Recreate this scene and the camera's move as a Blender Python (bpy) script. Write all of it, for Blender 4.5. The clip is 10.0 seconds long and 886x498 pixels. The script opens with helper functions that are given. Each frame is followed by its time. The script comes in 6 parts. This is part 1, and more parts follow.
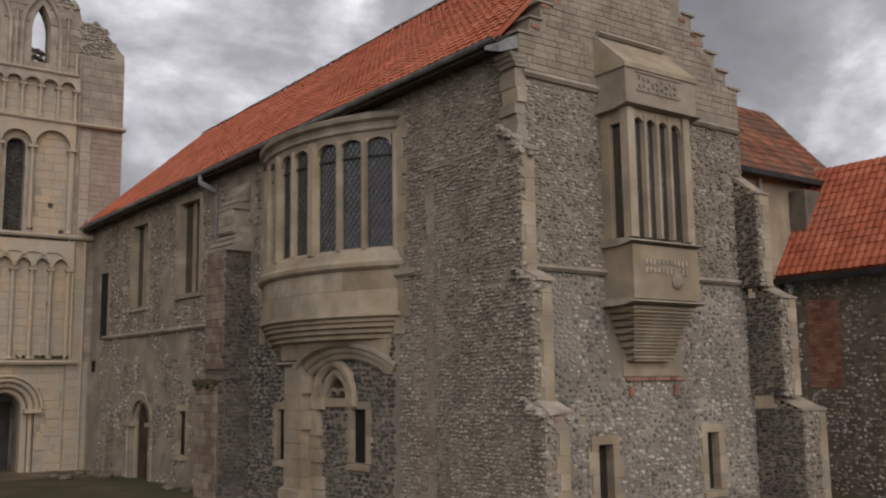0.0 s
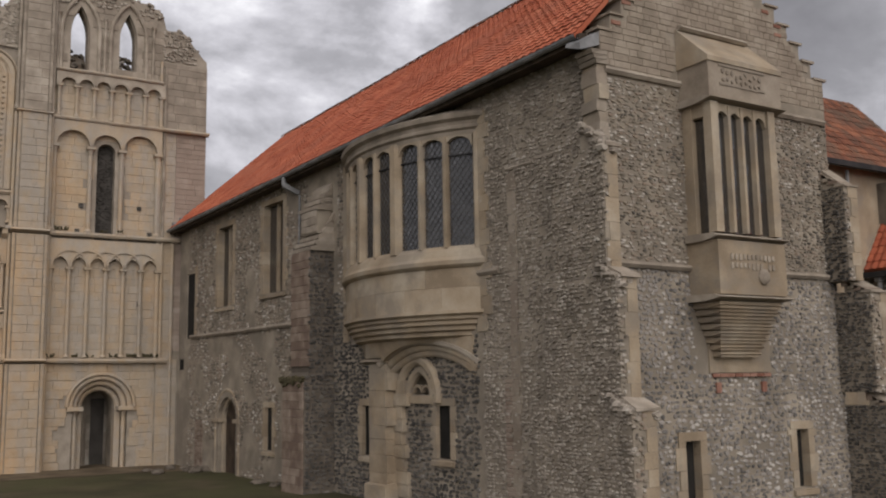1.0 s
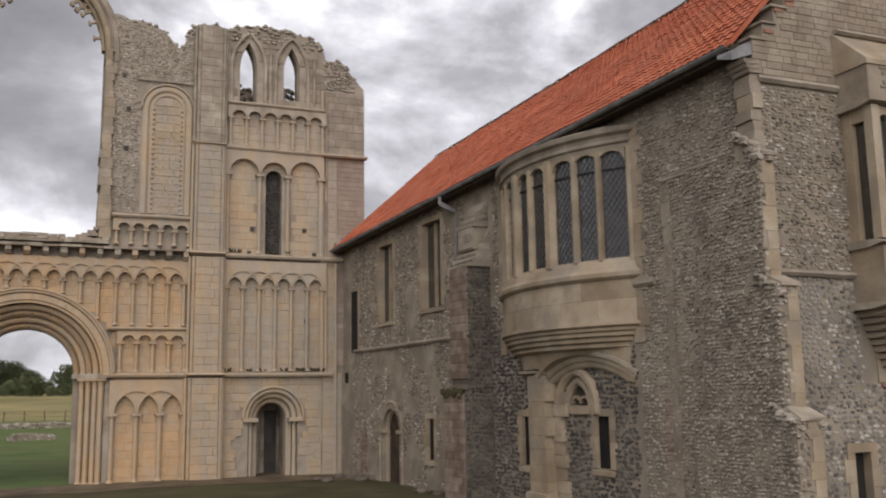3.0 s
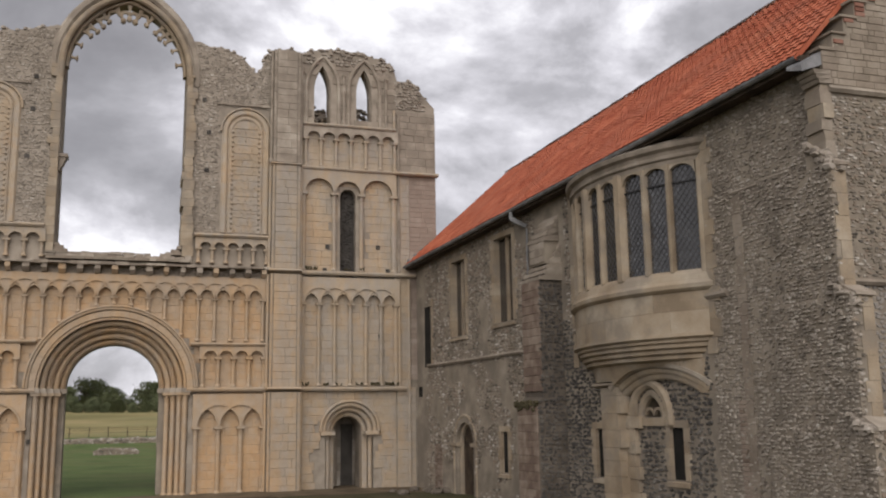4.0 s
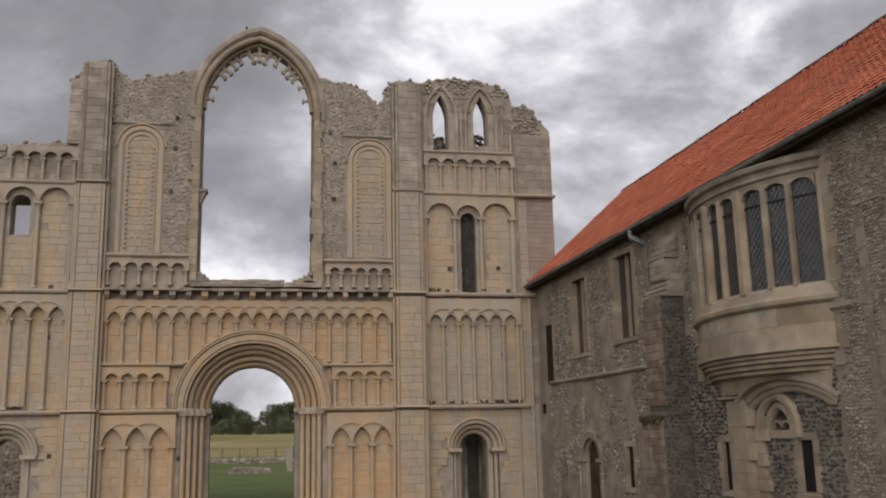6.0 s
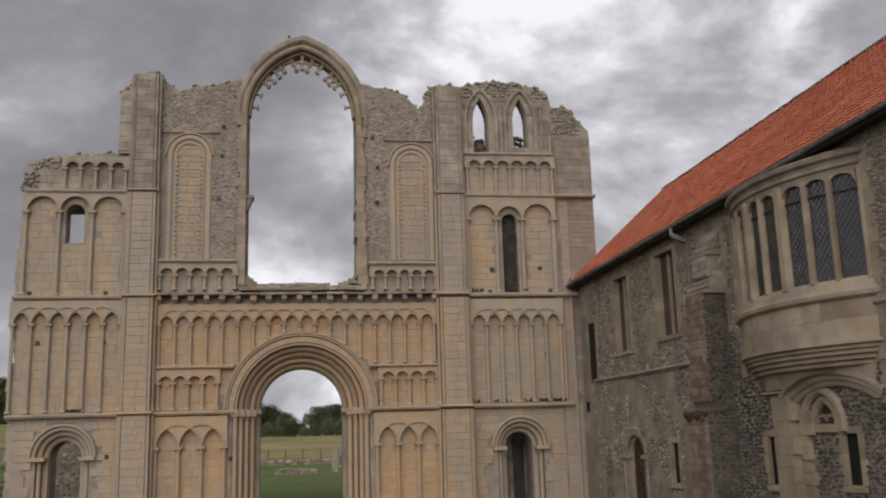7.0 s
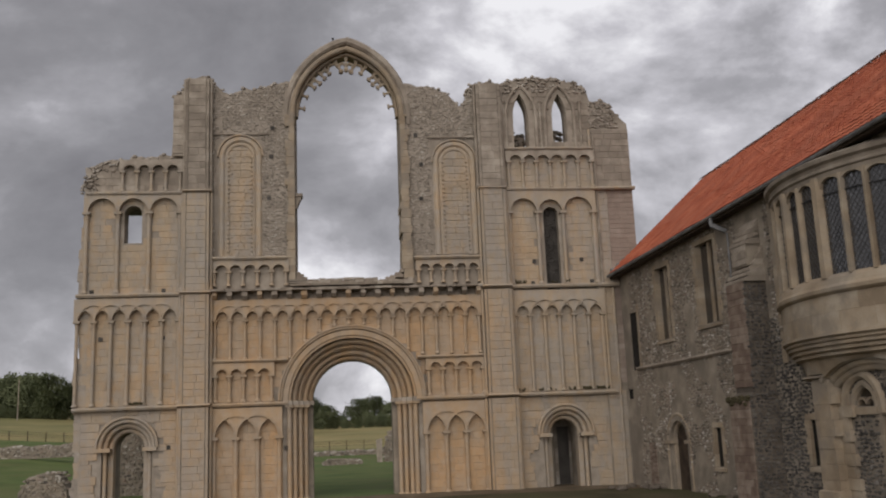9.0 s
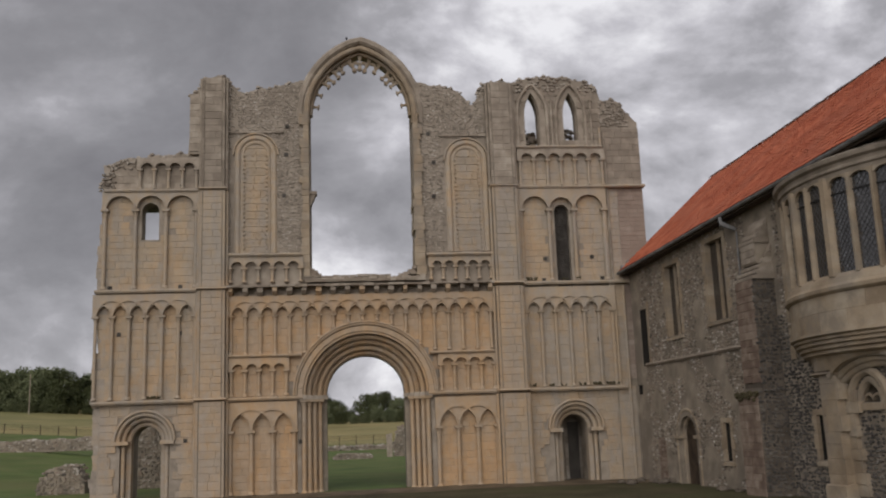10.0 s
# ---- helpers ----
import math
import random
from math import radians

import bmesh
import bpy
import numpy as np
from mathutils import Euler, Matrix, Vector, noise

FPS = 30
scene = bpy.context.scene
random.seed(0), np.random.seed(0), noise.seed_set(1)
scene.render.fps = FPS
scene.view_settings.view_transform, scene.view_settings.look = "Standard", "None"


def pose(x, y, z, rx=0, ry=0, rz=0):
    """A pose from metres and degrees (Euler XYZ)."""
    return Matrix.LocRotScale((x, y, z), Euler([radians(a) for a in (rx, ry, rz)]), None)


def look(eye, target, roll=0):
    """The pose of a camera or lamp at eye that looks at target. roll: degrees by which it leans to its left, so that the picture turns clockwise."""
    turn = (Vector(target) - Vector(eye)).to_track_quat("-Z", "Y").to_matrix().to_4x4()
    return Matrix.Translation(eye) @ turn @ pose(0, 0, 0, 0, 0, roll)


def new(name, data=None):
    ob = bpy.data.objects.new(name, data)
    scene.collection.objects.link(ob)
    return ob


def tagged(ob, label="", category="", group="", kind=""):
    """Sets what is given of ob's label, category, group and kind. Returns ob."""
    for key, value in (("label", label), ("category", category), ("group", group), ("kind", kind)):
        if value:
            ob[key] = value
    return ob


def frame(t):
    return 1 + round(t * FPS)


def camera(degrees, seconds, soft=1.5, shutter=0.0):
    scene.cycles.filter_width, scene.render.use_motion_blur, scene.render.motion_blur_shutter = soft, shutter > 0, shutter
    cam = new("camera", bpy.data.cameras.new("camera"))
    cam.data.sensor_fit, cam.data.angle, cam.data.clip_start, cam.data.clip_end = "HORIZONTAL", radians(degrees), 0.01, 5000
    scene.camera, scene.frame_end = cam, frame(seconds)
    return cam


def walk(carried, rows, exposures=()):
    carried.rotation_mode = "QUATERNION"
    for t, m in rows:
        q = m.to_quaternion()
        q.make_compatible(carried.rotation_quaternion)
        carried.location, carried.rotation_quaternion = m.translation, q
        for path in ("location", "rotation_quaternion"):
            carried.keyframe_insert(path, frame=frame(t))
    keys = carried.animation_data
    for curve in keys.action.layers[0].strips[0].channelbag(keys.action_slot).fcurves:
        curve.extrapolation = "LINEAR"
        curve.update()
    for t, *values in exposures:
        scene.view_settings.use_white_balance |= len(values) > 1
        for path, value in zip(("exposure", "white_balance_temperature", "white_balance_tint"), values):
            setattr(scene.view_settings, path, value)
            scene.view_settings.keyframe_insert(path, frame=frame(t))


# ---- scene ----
cam = camera(50.6, 10.0, 2.1)
PATH = [
    (0, (0.906, -34.796, 3.0), (2.073, -33.195, 3.28), -0.8),
    (0.5, (0.751, -34.793, 2.996), (1.856, -33.15, 3.273), -0.8),
    (1, (0.596, -34.829, 2.987), (1.637, -33.144, 3.264), -0.9),
    (1.5, (0.479, -34.9, 2.965), (1.451, -33.175, 3.246), -0.9),
    (2, (0.371, -35.021, 2.949), (1.271, -33.259, 3.238), -0.9),
    (2.5, (0.271, -35.165, 2.934), (1.099, -33.369, 3.232), -0.9),
    (4, (-0.061, -35.75, 2.764), (0.554, -33.879, 3.115), -0.9),
    (4.5, (-0.183, -35.952, 2.724), (0.367, -34.064, 3.092), -0.9),
    (5, (-0.315, -36.168, 2.689), (0.175, -34.267, 3.07), -1.0),
    (5.5, (-0.447, -36.41, 2.651), (-0.015, -34.497, 3.043), -1.1),
    (7, (-0.804, -37.157, 2.51), (-0.506, -35.221, 2.912), -1.7),
    (7.5, (-0.915, -37.416, 2.478), (-0.646, -35.475, 2.876), -2.0),
    (8, (-1.033, -37.677, 2.447), (-0.785, -35.733, 2.842), -2.1),
    (8.5, (-1.163, -37.92, 2.42), (-0.929, -35.973, 2.812), -2.3),
    (9, (-1.294, -38.164, 2.395), (-1.071, -36.215, 2.782), -2.3),
    (9.5, (-1.415, -38.415, 2.372), (-1.202, -36.463, 2.755), -2.3),
    (10, (-1.529, -38.678, 2.352), (-1.323, -36.725, 2.731), -2.1),
]
walk(cam, [(t, look(eye, target, roll)) for t, eye, target, roll in PATH],
     [(t, stops, 6300, 12) for t, stops in ((0, -0.02), (1, 0.08), (2.5, 0.26), (4.5, 0.22), (5.5, 0.08), (7.5, -0.1), (10, -0.2))])

# ---- world, sun ----
wd = bpy.data.worlds.new("sky")
scene.world = wd
wd.use_nodes = True
nt = wd.node_tree
nt.nodes.clear()
W_out = nt.nodes.new("ShaderNodeOutputWorld")
bg = nt.nodes.new("ShaderNodeBackground")
sky = nt.nodes.new("ShaderNodeTexSky")
sky.sky_type, sky.sun_disc = "NISHITA", False
sky.sun_elevation, sky.sun_rotation = radians(35), radians(199)
tc = nt.nodes.new("ShaderNodeTexCoord")
mp = nt.nodes.new("ShaderNodeMapping")
mp.inputs["Scale"].default_value = (1.0, 1.0, 1.5)
mp.inputs["Location"].default_value = (0.35, 0.1, 0.55)
nz = nt.nodes.new("ShaderNodeTexNoise")
nz.inputs["Scale"].default_value, nz.inputs["Detail"].default_value = 4.4, 9.0
nz.inputs["Roughness"].default_value, nz.inputs["Distortion"].default_value = 0.57, 0.15
nz2 = nt.nodes.new("ShaderNodeTexNoise")
nz2.inputs["Scale"].default_value, nz2.inputs["Detail"].default_value = 1.1, 2.0
# thinner, brighter and thicker, darker parts of the cloud cover: azimuth, height, radius in degrees, change
CLOUDS = [(25, 20, 17, 0.15), (8.4, 21.8, 3.0, 0.06), (60, 13, 9, 0.09), (2.5, 18.5, 5, 0.06), (1, 10, 11, 0.10), (1, 4, 6, 0.06),
          (-13, 22, 15, -0.06), (-19, 10, 10, -0.13), (36, 27, 9, -0.05)]
total = None
for az, el, rad, amount in CLOUDS:
    dotn = nt.nodes.new("ShaderNodeVectorMath")
    dotn.operation = "DOT_PRODUCT"
    dotn.inputs[1].default_value = (math.sin(radians(az)) * math.cos(radians(el)), math.cos(radians(az)) * math.cos(radians(el)), math.sin(radians(el)))
    nt.links.new(tc.outputs["Generated"], dotn.inputs[0])
    glow = nt.nodes.new("ShaderNodeMapRange")
    glow.interpolation_type = "SMOOTHSTEP"
    glow.inputs["From Min"].default_value, glow.inputs["From Max"].default_value = math.cos(radians(rad)), 1.0
    glow.inputs["To Min"].default_value, glow.inputs["To Max"].default_value = 0.0, amount
    nt.links.new(dotn.outputs["Value"], glow.inputs["Value"])
    if total is None:
        total = glow.outputs["Result"]
    else:
        plus = nt.nodes.new("ShaderNodeMath")
        nt.links.new(total, plus.inputs[0])
        nt.links.new(glow.outputs["Result"], plus.inputs[1])
        total = plus.outputs[0]
addn = nt.nodes.new("ShaderNodeMath")
mix2 = nt.nodes.new("ShaderNodeMath")
mix2.operation = "MULTIPLY_ADD"
mix2.inputs[1].default_value, mix2.inputs[2].default_value = 0.30, -0.15
ramp = nt.nodes.new("ShaderNodeValToRGB")
ramp.color_ramp.elements[0].position, ramp.color_ramp.elements[0].color = 0.32, (0.235, 0.228, 0.235, 1)
ramp.color_ramp.elements[1].position, ramp.color_ramp.elements[1].color = 0.72, (1.0, 0.985, 0.98, 1)
for place, grey in ((0.46, 0.31), (0.56, 0.43), (0.64, 0.66)):
    e = ramp.color_ramp.elements.new(place)
    e.color = (grey, grey * 0.975, grey, 1)
gain = nt.nodes.new("ShaderNodeVectorMath")
gain.operation = "SCALE"
gain.inputs["Scale"].default_value = 10.0
mixc = nt.nodes.new("ShaderNodeMix")
mixc.data_type = "RGBA"
mixc.inputs["Factor"].default_value = 0.975
L = nt.links.new
L(tc.outputs["Generated"], mp.inputs["Vector"])
L(mp.outputs["Vector"], nz.inputs["Vector"])
L(mp.outputs["Vector"], nz2.inputs["Vector"])
L(nz2.outputs["Fac"], mix2.inputs[0])
L(nz.outputs["Fac"], addn.inputs[0])
L(total, addn.inputs[1])
addm = nt.nodes.new("ShaderNodeMath")
L(addn.outputs[0], addm.inputs[0])
L(mix2.outputs[0], addm.inputs[1])
L(addm.outputs[0], ramp.inputs["Fac"])
L(ramp.outputs["Color"], gain.inputs[0])
L(sky.outputs["Color"], mixc.inputs[6])
L(gain.outputs[0], mixc.inputs[7])
L(mixc.outputs[2], bg.inputs["Color"])
bg.inputs["Strength"].default_value = 0.1
L(bg.outputs[0], W_out.inputs["Surface"])

sun = new("sun", bpy.data.lights.new("sun", "SUN"))
sun.data.energy, sun.data.angle, sun.data.color = 2.5, radians(75), (1.0, 0.93, 0.84)
sun.matrix_world = look((0, 0, 60), (12, 34, 60 - 25))


# ---- materials ----
def material(name, stops, scale=3.0, fine=40.0, rough=0.9, bump=0.3, island=0.0, obj=0.0, stain=None, bumpdist=0.02, metal=0.0, stainscale=0.35):
    """Noise at two scales over colour stops, with relief; island or obj: variation from piece to piece."""
    m = bpy.data.materials.new(name)
    m.use_nodes = True
    t = m.node_tree
    b = t.nodes["Principled BSDF"]
    b.inputs["Roughness"].default_value, b.inputs["Metallic"].default_value = rough, metal
    b.inputs["Specular IOR Level"].default_value = 0.25
    co = t.nodes.new("ShaderNodeNewGeometry")
    n1 = t.nodes.new("ShaderNodeTexNoise")
    n1.inputs["Scale"].default_value, n1.inputs["Detail"].default_value = scale, 6
    n2 = t.nodes.new("ShaderNodeTexNoise")
    n2.inputs["Scale"].default_value, n2.inputs["Detail"].default_value = fine, 4
    k = t.links.new
    k(co.outputs["Position"], n1.inputs["Vector"])
    k(co.outputs["Position"], n2.inputs["Vector"])
    s = t.nodes.new("ShaderNodeMath")
    s.operation = "MULTIPLY_ADD"
    s.inputs[1].default_value = 0.35
    k(n2.outputs["Fac"], s.inputs[0])
    s1 = t.nodes.new("ShaderNodeMath")
    s1.operation = "MULTIPLY_ADD"
    s1.inputs[1].default_value, s1.inputs[2].default_value = 1.3, -0.325
    k(n1.outputs["Fac"], s1.inputs[0])
    k(s1.outputs[0], s.inputs[2])
    last = s.outputs[0]
    for amount, src in ((island, co.outputs["Random Per Island"]), (obj, None)):
        if amount:
            if src is None:
                src = t.nodes.new("ShaderNodeObjectInfo").outputs["Random"]
            a = t.nodes.new("ShaderNodeMath")
            a.operation = "MULTIPLY_ADD"
            a.inputs[1].default_value = amount
            k(src, a.inputs[0])
            k(last, a.inputs[2])
            c = t.nodes.new("ShaderNodeMath")
            c.operation = "SUBTRACT"
            c.inputs[1].default_value = amount / 2
            k(a.outputs[0], c.inputs[0])
            last = c.outputs[0]
    r = t.nodes.new("ShaderNodeValToRGB")
    el = r.color_ramp.elements
    while len(el) < len(stops):
        el.new(0.5)
    for q, (p, col) in zip(el, stops):
        q.position, q.color = p, (*col, 1)
    k(last, r.inputs["Fac"])
    colour = r.outputs["Color"]
    if stain:
        n3 = t.nodes.new("ShaderNodeTexNoise")
        n3.inputs["Scale"].default_value, n3.inputs["Detail"].default_value = stainscale, 5
        n3.inputs["Roughness"].default_value = 0.65
        k(co.outputs["Position"], n3.inputs["Vector"])
        f = t.nodes.new("ShaderNodeMapRange")
        f.inputs["From Min"].default_value, f.inputs["From Max"].default_value = 0.46, 0.62
        f.inputs["To Max"].default_value = 0.8
        k(n3.outputs["Fac"], f.inputs["Value"])
        x = t.nodes.new("ShaderNodeMix")
        x.data_type = "RGBA"
        k(f.outputs["Result"], x.inputs["Factor"])
        k(colour, x.inputs[6])
        x.inputs[7].default_value = (*stain, 1)
        colour = x.outputs[2]
    k(colour, b.inputs["Base Color"])
    if bump:
        u = t.nodes.new("ShaderNodeBump")
        u.inputs["Strength"].default_value, u.inputs["Distance"].default_value = bump, bumpdist
        k(s.outputs[0], u.inputs["Height"])
        k(u.outputs[0], b.inputs["Normal"])
    return m


def church_stone(name, grey, cream, ochre, bias=0.0, island=0.11, obj=0.08):
    """Limestone of the church front: ochre beds round the portal, cream and lichen-grey elsewhere, streaked downwards."""
    m = bpy.data.materials.new(name)
    m.use_nodes = True
    t = m.node_tree
    k = t.links.new
    b = t.nodes["Principled BSDF"]
    b.inputs["Roughness"].default_value, b.inputs["Specular IOR Level"].default_value = 0.93, 0.2
    g = t.nodes.new("ShaderNodeNewGeometry")

    def op(kind, *args):
        n = t.nodes.new("ShaderNodeMath")
        n.operation = kind
        for i, a in enumerate(args):
            if isinstance(a, (int, float)):
                n.inputs[i].default_value = a
            else:
                k(a, n.inputs[i])
        return n.outputs[0]

    def cloud(scale, detail, stretch=(1, 1, 1), rough=0.55):
        v = t.nodes.new("ShaderNodeVectorMath")
        v.operation = "MULTIPLY"
        v.inputs[1].default_value = stretch
        k(g.outputs["Position"], v.inputs[0])
        n = t.nodes.new("ShaderNodeTexNoise")
        n.inputs["Scale"].default_value, n.inputs["Detail"].default_value, n.inputs["Roughness"].default_value = scale, detail, rough
        k(v.outputs[0], n.inputs["Vector"])
        return n.outputs["Fac"]

    def smooth(src, a, b0, lo, hi):
        n = t.nodes.new("ShaderNodeMapRange")
        n.interpolation_type = "SMOOTHSTEP"
        for nm, q in (("From Min", a), ("From Max", b0), ("To Min", lo), ("To Max", hi)):
            n.inputs[nm].default_value = q
        k(src, n.inputs["Value"])
        return n.outputs["Result"]

    def blend(fac, a, b0):
        n = t.nodes.new("ShaderNodeMix")
        n.data_type = "RGBA"
        k(fac, n.inputs["Factor"])
        for i, c in ((6, a), (7, b0)):
            if isinstance(c, tuple):
                n.inputs[i].default_value = (*c, 1)
            else:
                k(c, n.inputs[i])
        return n.outputs[2]

    xyz = t.nodes.new("ShaderNodeSeparateXYZ")
    k(g.outputs["Position"], xyz.inputs[0])
    near = smooth(op("ABSOLUTE", op("ADD", xyz.outputs[0], 0.8)), 4.5, 8.0, 1.0, 0.25)
    beds = op("MULTIPLY", near, smooth(xyz.outputs[2], 8.0, 9.5, 1.0, 0.2))
    big, streak, mid, fine = cloud(0.7, 6, (1, 1, 0.8), 0.6), cloud(1.6, 5, (1, 1, 0.22), 0.65), cloud(3.2, 6), cloud(28.0, 4)
    piece = op("MULTIPLY", op("SUBTRACT", g.outputs["Random Per Island"], 0.5), island)
    piece = op("ADD", piece, op("MULTIPLY", op("SUBTRACT", t.nodes.new("ShaderNodeObjectInfo").outputs["Random"], 0.5), obj))
    f1 = op("ADD", op("ADD", op("MULTIPLY_ADD", beds, 0.72, bias), op("MULTIPLY_ADD", big, 2.2, -1.1)), op("MULTIPLY", piece, 1.6))
    f1 = op("MINIMUM", op("MAXIMUM", f1, 0.0), 1.0)
    f2 = smooth(op("ADD", op("MULTIPLY", streak, 0.6), op("MULTIPLY", mid, 0.4)), 0.40, 0.60, 0.0, 0.95)
    f2 = op("MULTIPLY", f2, op("MULTIPLY_ADD", beds, -0.45, 1.0))
    col = blend(f2, blend(f1, cream, ochre), grey)
    speck = smooth(cloud(9.0, 5, (1, 1, 0.7), 0.7), 0.58, 0.72, 0.0, 0.55)
    col = blend(speck, col, (0.17, 0.145, 0.118))
    tone = op("ADD", op("MULTIPLY_ADD", mid, 0.5, 0.56), op("ADD", op("MULTIPLY_ADD", fine, 0.4, -0.0), piece))
    v = t.nodes.new("ShaderNodeVectorMath")
    v.operation = "SCALE"
    k(col, v.inputs[0])
    k(tone, v.inputs["Scale"])
    k(v.outputs[0], b.inputs["Base Color"])
    u = t.nodes.new("ShaderNodeBump")
    u.inputs["Strength"].default_value, u.inputs["Distance"].default_value = 0.55, 0.02
    k(op("ADD", mid, op("MULTIPLY", fine, 0.5)), u.inputs["Height"])
    k(u.outputs[0], b.inputs["Normal"])
    return m


M_lime = church_stone("limestone", (0.30, 0.268, 0.23), (0.38, 0.308, 0.226), (0.432, 0.292, 0.168))
M_lime_plain = material("wall_core", [(0.25, (0.21, 0.18, 0.145)), (0.5, (0.29, 0.25, 0.205)), (0.75, (0.36, 0.315, 0.26))], 2.0, 30, 0.95, 0.7, stain=(0.25, 0.215, 0.175), stainscale=0.6)
M_ochre = church_stone("ochre_limestone", (0.31, 0.272, 0.225), (0.395, 0.312, 0.218), (0.445, 0.292, 0.162), 0.14)
M_gable = material("gable_rubble_stone", [(0.2, (0.19, 0.157, 0.123)), (0.5, (0.265, 0.222, 0.175)), (0.8, (0.33, 0.285, 0.232))], 1.6, 22, 0.94, 0.9, island=0.3, obj=0.3, stain=(0.205, 0.165, 0.132), stainscale=0.7)
M_court = material("worn_court_grass", [(0.25, (0.036, 0.032, 0.016)), (0.5, (0.055, 0.048, 0.024)), (0.75, (0.088, 0.070, 0.042))], 0.6, 14, 0.95, 0.8, bumpdist=0.04, stain=(0.062, 0.062, 0.026), stainscale=0.25)
M_grey = material("weathered_stone", [(0.2, (0.20, 0.168, 0.135)), (0.5, (0.29, 0.247, 0.2)), (0.8, (0.385, 0.338, 0.28))], 2.0, 30, 0.93, 0.6, island=0.35, obj=0.35, stain=(0.22, 0.187, 0.152), stainscale=0.8)
M_pale = material("dressed_pale_stone", [(0.2, (0.225, 0.175, 0.122)), (0.5, (0.325, 0.26, 0.185)), (0.8, (0.40, 0.342, 0.265))], 1.3, 30, 0.92, 0.8, obj=0.3, stain=(0.235, 0.202, 0.163), stainscale=1.1)
M_flint = material("flint_and_rubble", [(0.0, (0.085, 0.076, 0.068)), (0.28, (0.18, 0.155, 0.126)), (0.48, (0.27, 0.23, 0.18)), (0.56, (0.22, 0.165, 0.125)), (0.72, (0.30, 0.268, 0.23)), (1.0, (0.46, 0.425, 0.38))], 1.6, 30, 0.85, 0.4, island=0.8)
M_rubble = material("pale_rubble", [(0.0, (0.15, 0.13, 0.11)), (0.4, (0.27, 0.235, 0.195)), (0.7, (0.34, 0.30, 0.255)), (1.0, (0.44, 0.405, 0.355))], 3.0, 30, 0.85, 0.4, island=0.6)
M_dflint = material("knapped_dark_flint", [(0.1, (0.04, 0.038, 0.037)), (0.5, (0.088, 0.08, 0.072)), (0.8, (0.135, 0.122, 0.107)), (1.0, (0.27, 0.25, 0.225))], 1.1, 30, 0.7, 0.4, island=0.5)
M_gflint = material("coursed_grey_flint", [(0.0, (0.075, 0.071, 0.07)), (0.35, (0.165, 0.152, 0.142)), (0.65, (0.27, 0.248, 0.228)), (1.0, (0.46, 0.43, 0.395))], 1.6, 30, 0.78, 0.4, island=0.75)
M_pier = material("pinkish_rubble_stone", [(0.15, (0.19, 0.148, 0.122)), (0.5, (0.28, 0.225, 0.185)), (0.85, (0.36, 0.305, 0.26))], 2.2, 22, 0.93, 0.8, island=0.35, stain=(0.24, 0.19, 0.158), stainscale=0.5)
M_mortar = material("old_mortar", [(0.25, (0.175, 0.15, 0.12)), (0.5, (0.255, 0.218, 0.172)), (0.75, (0.33, 0.286, 0.23))], 1.3, 40, 0.95, 0.8, stain=(0.18, 0.155, 0.127), stainscale=0.8)
M_dmortar = material("dark_mortar", [(0.3, (0.095, 0.08, 0.065)), (0.7, (0.16, 0.135, 0.11))], 2.5, 45, 0.95, 0.7)
M_brick = material("red_brick", [(0.25, (0.15, 0.068, 0.048)), (0.5, (0.22, 0.105, 0.075)), (0.8, (0.29, 0.165, 0.125))], 3.0, 40, 0.9, 0.4, island=0.5, obj=0.4)
M_pink = material("brick_and_stone_dressing", [(0.25, (0.15, 0.108, 0.085)), (0.5, (0.215, 0.165, 0.13)), (0.8, (0.29, 0.235, 0.19))], 3.0, 40, 0.9, 0.6, island=0.5, obj=0.4)
M_tile = material("clay_pantile", [(0.15, (0.27, 0.068, 0.036)), (0.5, (0.38, 0.108, 0.056)), (0.85, (0.44, 0.152, 0.085))], 1.5, 30, 0.85, 0.25, island=0.32, obj=0.32, stain=(0.31, 0.102, 0.06), stainscale=0.6)
M_oldtile = material("old_brown_tile", [(0.15, (0.085, 0.04, 0.027)), (0.5, (0.17, 0.065, 0.038)), (0.85, (0.26, 0.105, 0.058))], 1.2, 30, 0.85, 0.3, island=0.5, obj=0.5, stain=(0.11, 0.08, 0.058), stainscale=0.8)
M_lead = material("grey_lead", [(0.3, (0.15, 0.15, 0.155)), (0.7, (0.26, 0.26, 0.265))], 3, 30, 0.6, 0.15)
M_came = material("dull_lead_came", [(0.3, (0.05, 0.05, 0.052)), (0.7, (0.10, 0.10, 0.102))], 3, 30, 0.6, 0.15)
M_dark = material("dark_iron", [(0.3, (0.016, 0.016, 0.018)), (0.7, (0.035, 0.034, 0.034))], 3, 30, 0.55, 0.1)
# near-black colour standing in for the shade inside small openings
M_hole = material("painted_hole_shade", [(0.3, (0.012, 0.011, 0.010)), (0.7, (0.022, 0.02, 0.018))], 2, 20, 0.95, 0.1)
# dark colour standing in for shade in rooms, holes and recesses
M_void = material("painted_interior_shade", [(0.3, (0.045, 0.041, 0.037)), (0.7, (0.08, 0.073, 0.066))], 2, 20, 0.95, 0.1)
M_wood = material("dark_oak", [(0.3, (0.03, 0.022, 0.016)), (0.7, (0.07, 0.05, 0.035))], 3, 40, 0.8, 0.3)
M_grass = material("mown_grass", [(0.25, (0.055, 0.088, 0.02)), (0.5, (0.082, 0.12, 0.03)), (0.75, (0.116, 0.143, 0.045))], 0.35, 9, 0.95, 0.8, bumpdist=0.05, stain=(0.11, 0.115, 0.04), stainscale=0.12)
M_earth = material("worn_earth_path", [(0.3, (0.075, 0.055, 0.035)), (0.7, (0.15, 0.115, 0.075))], 1.0, 25, 0.95, 0.8)
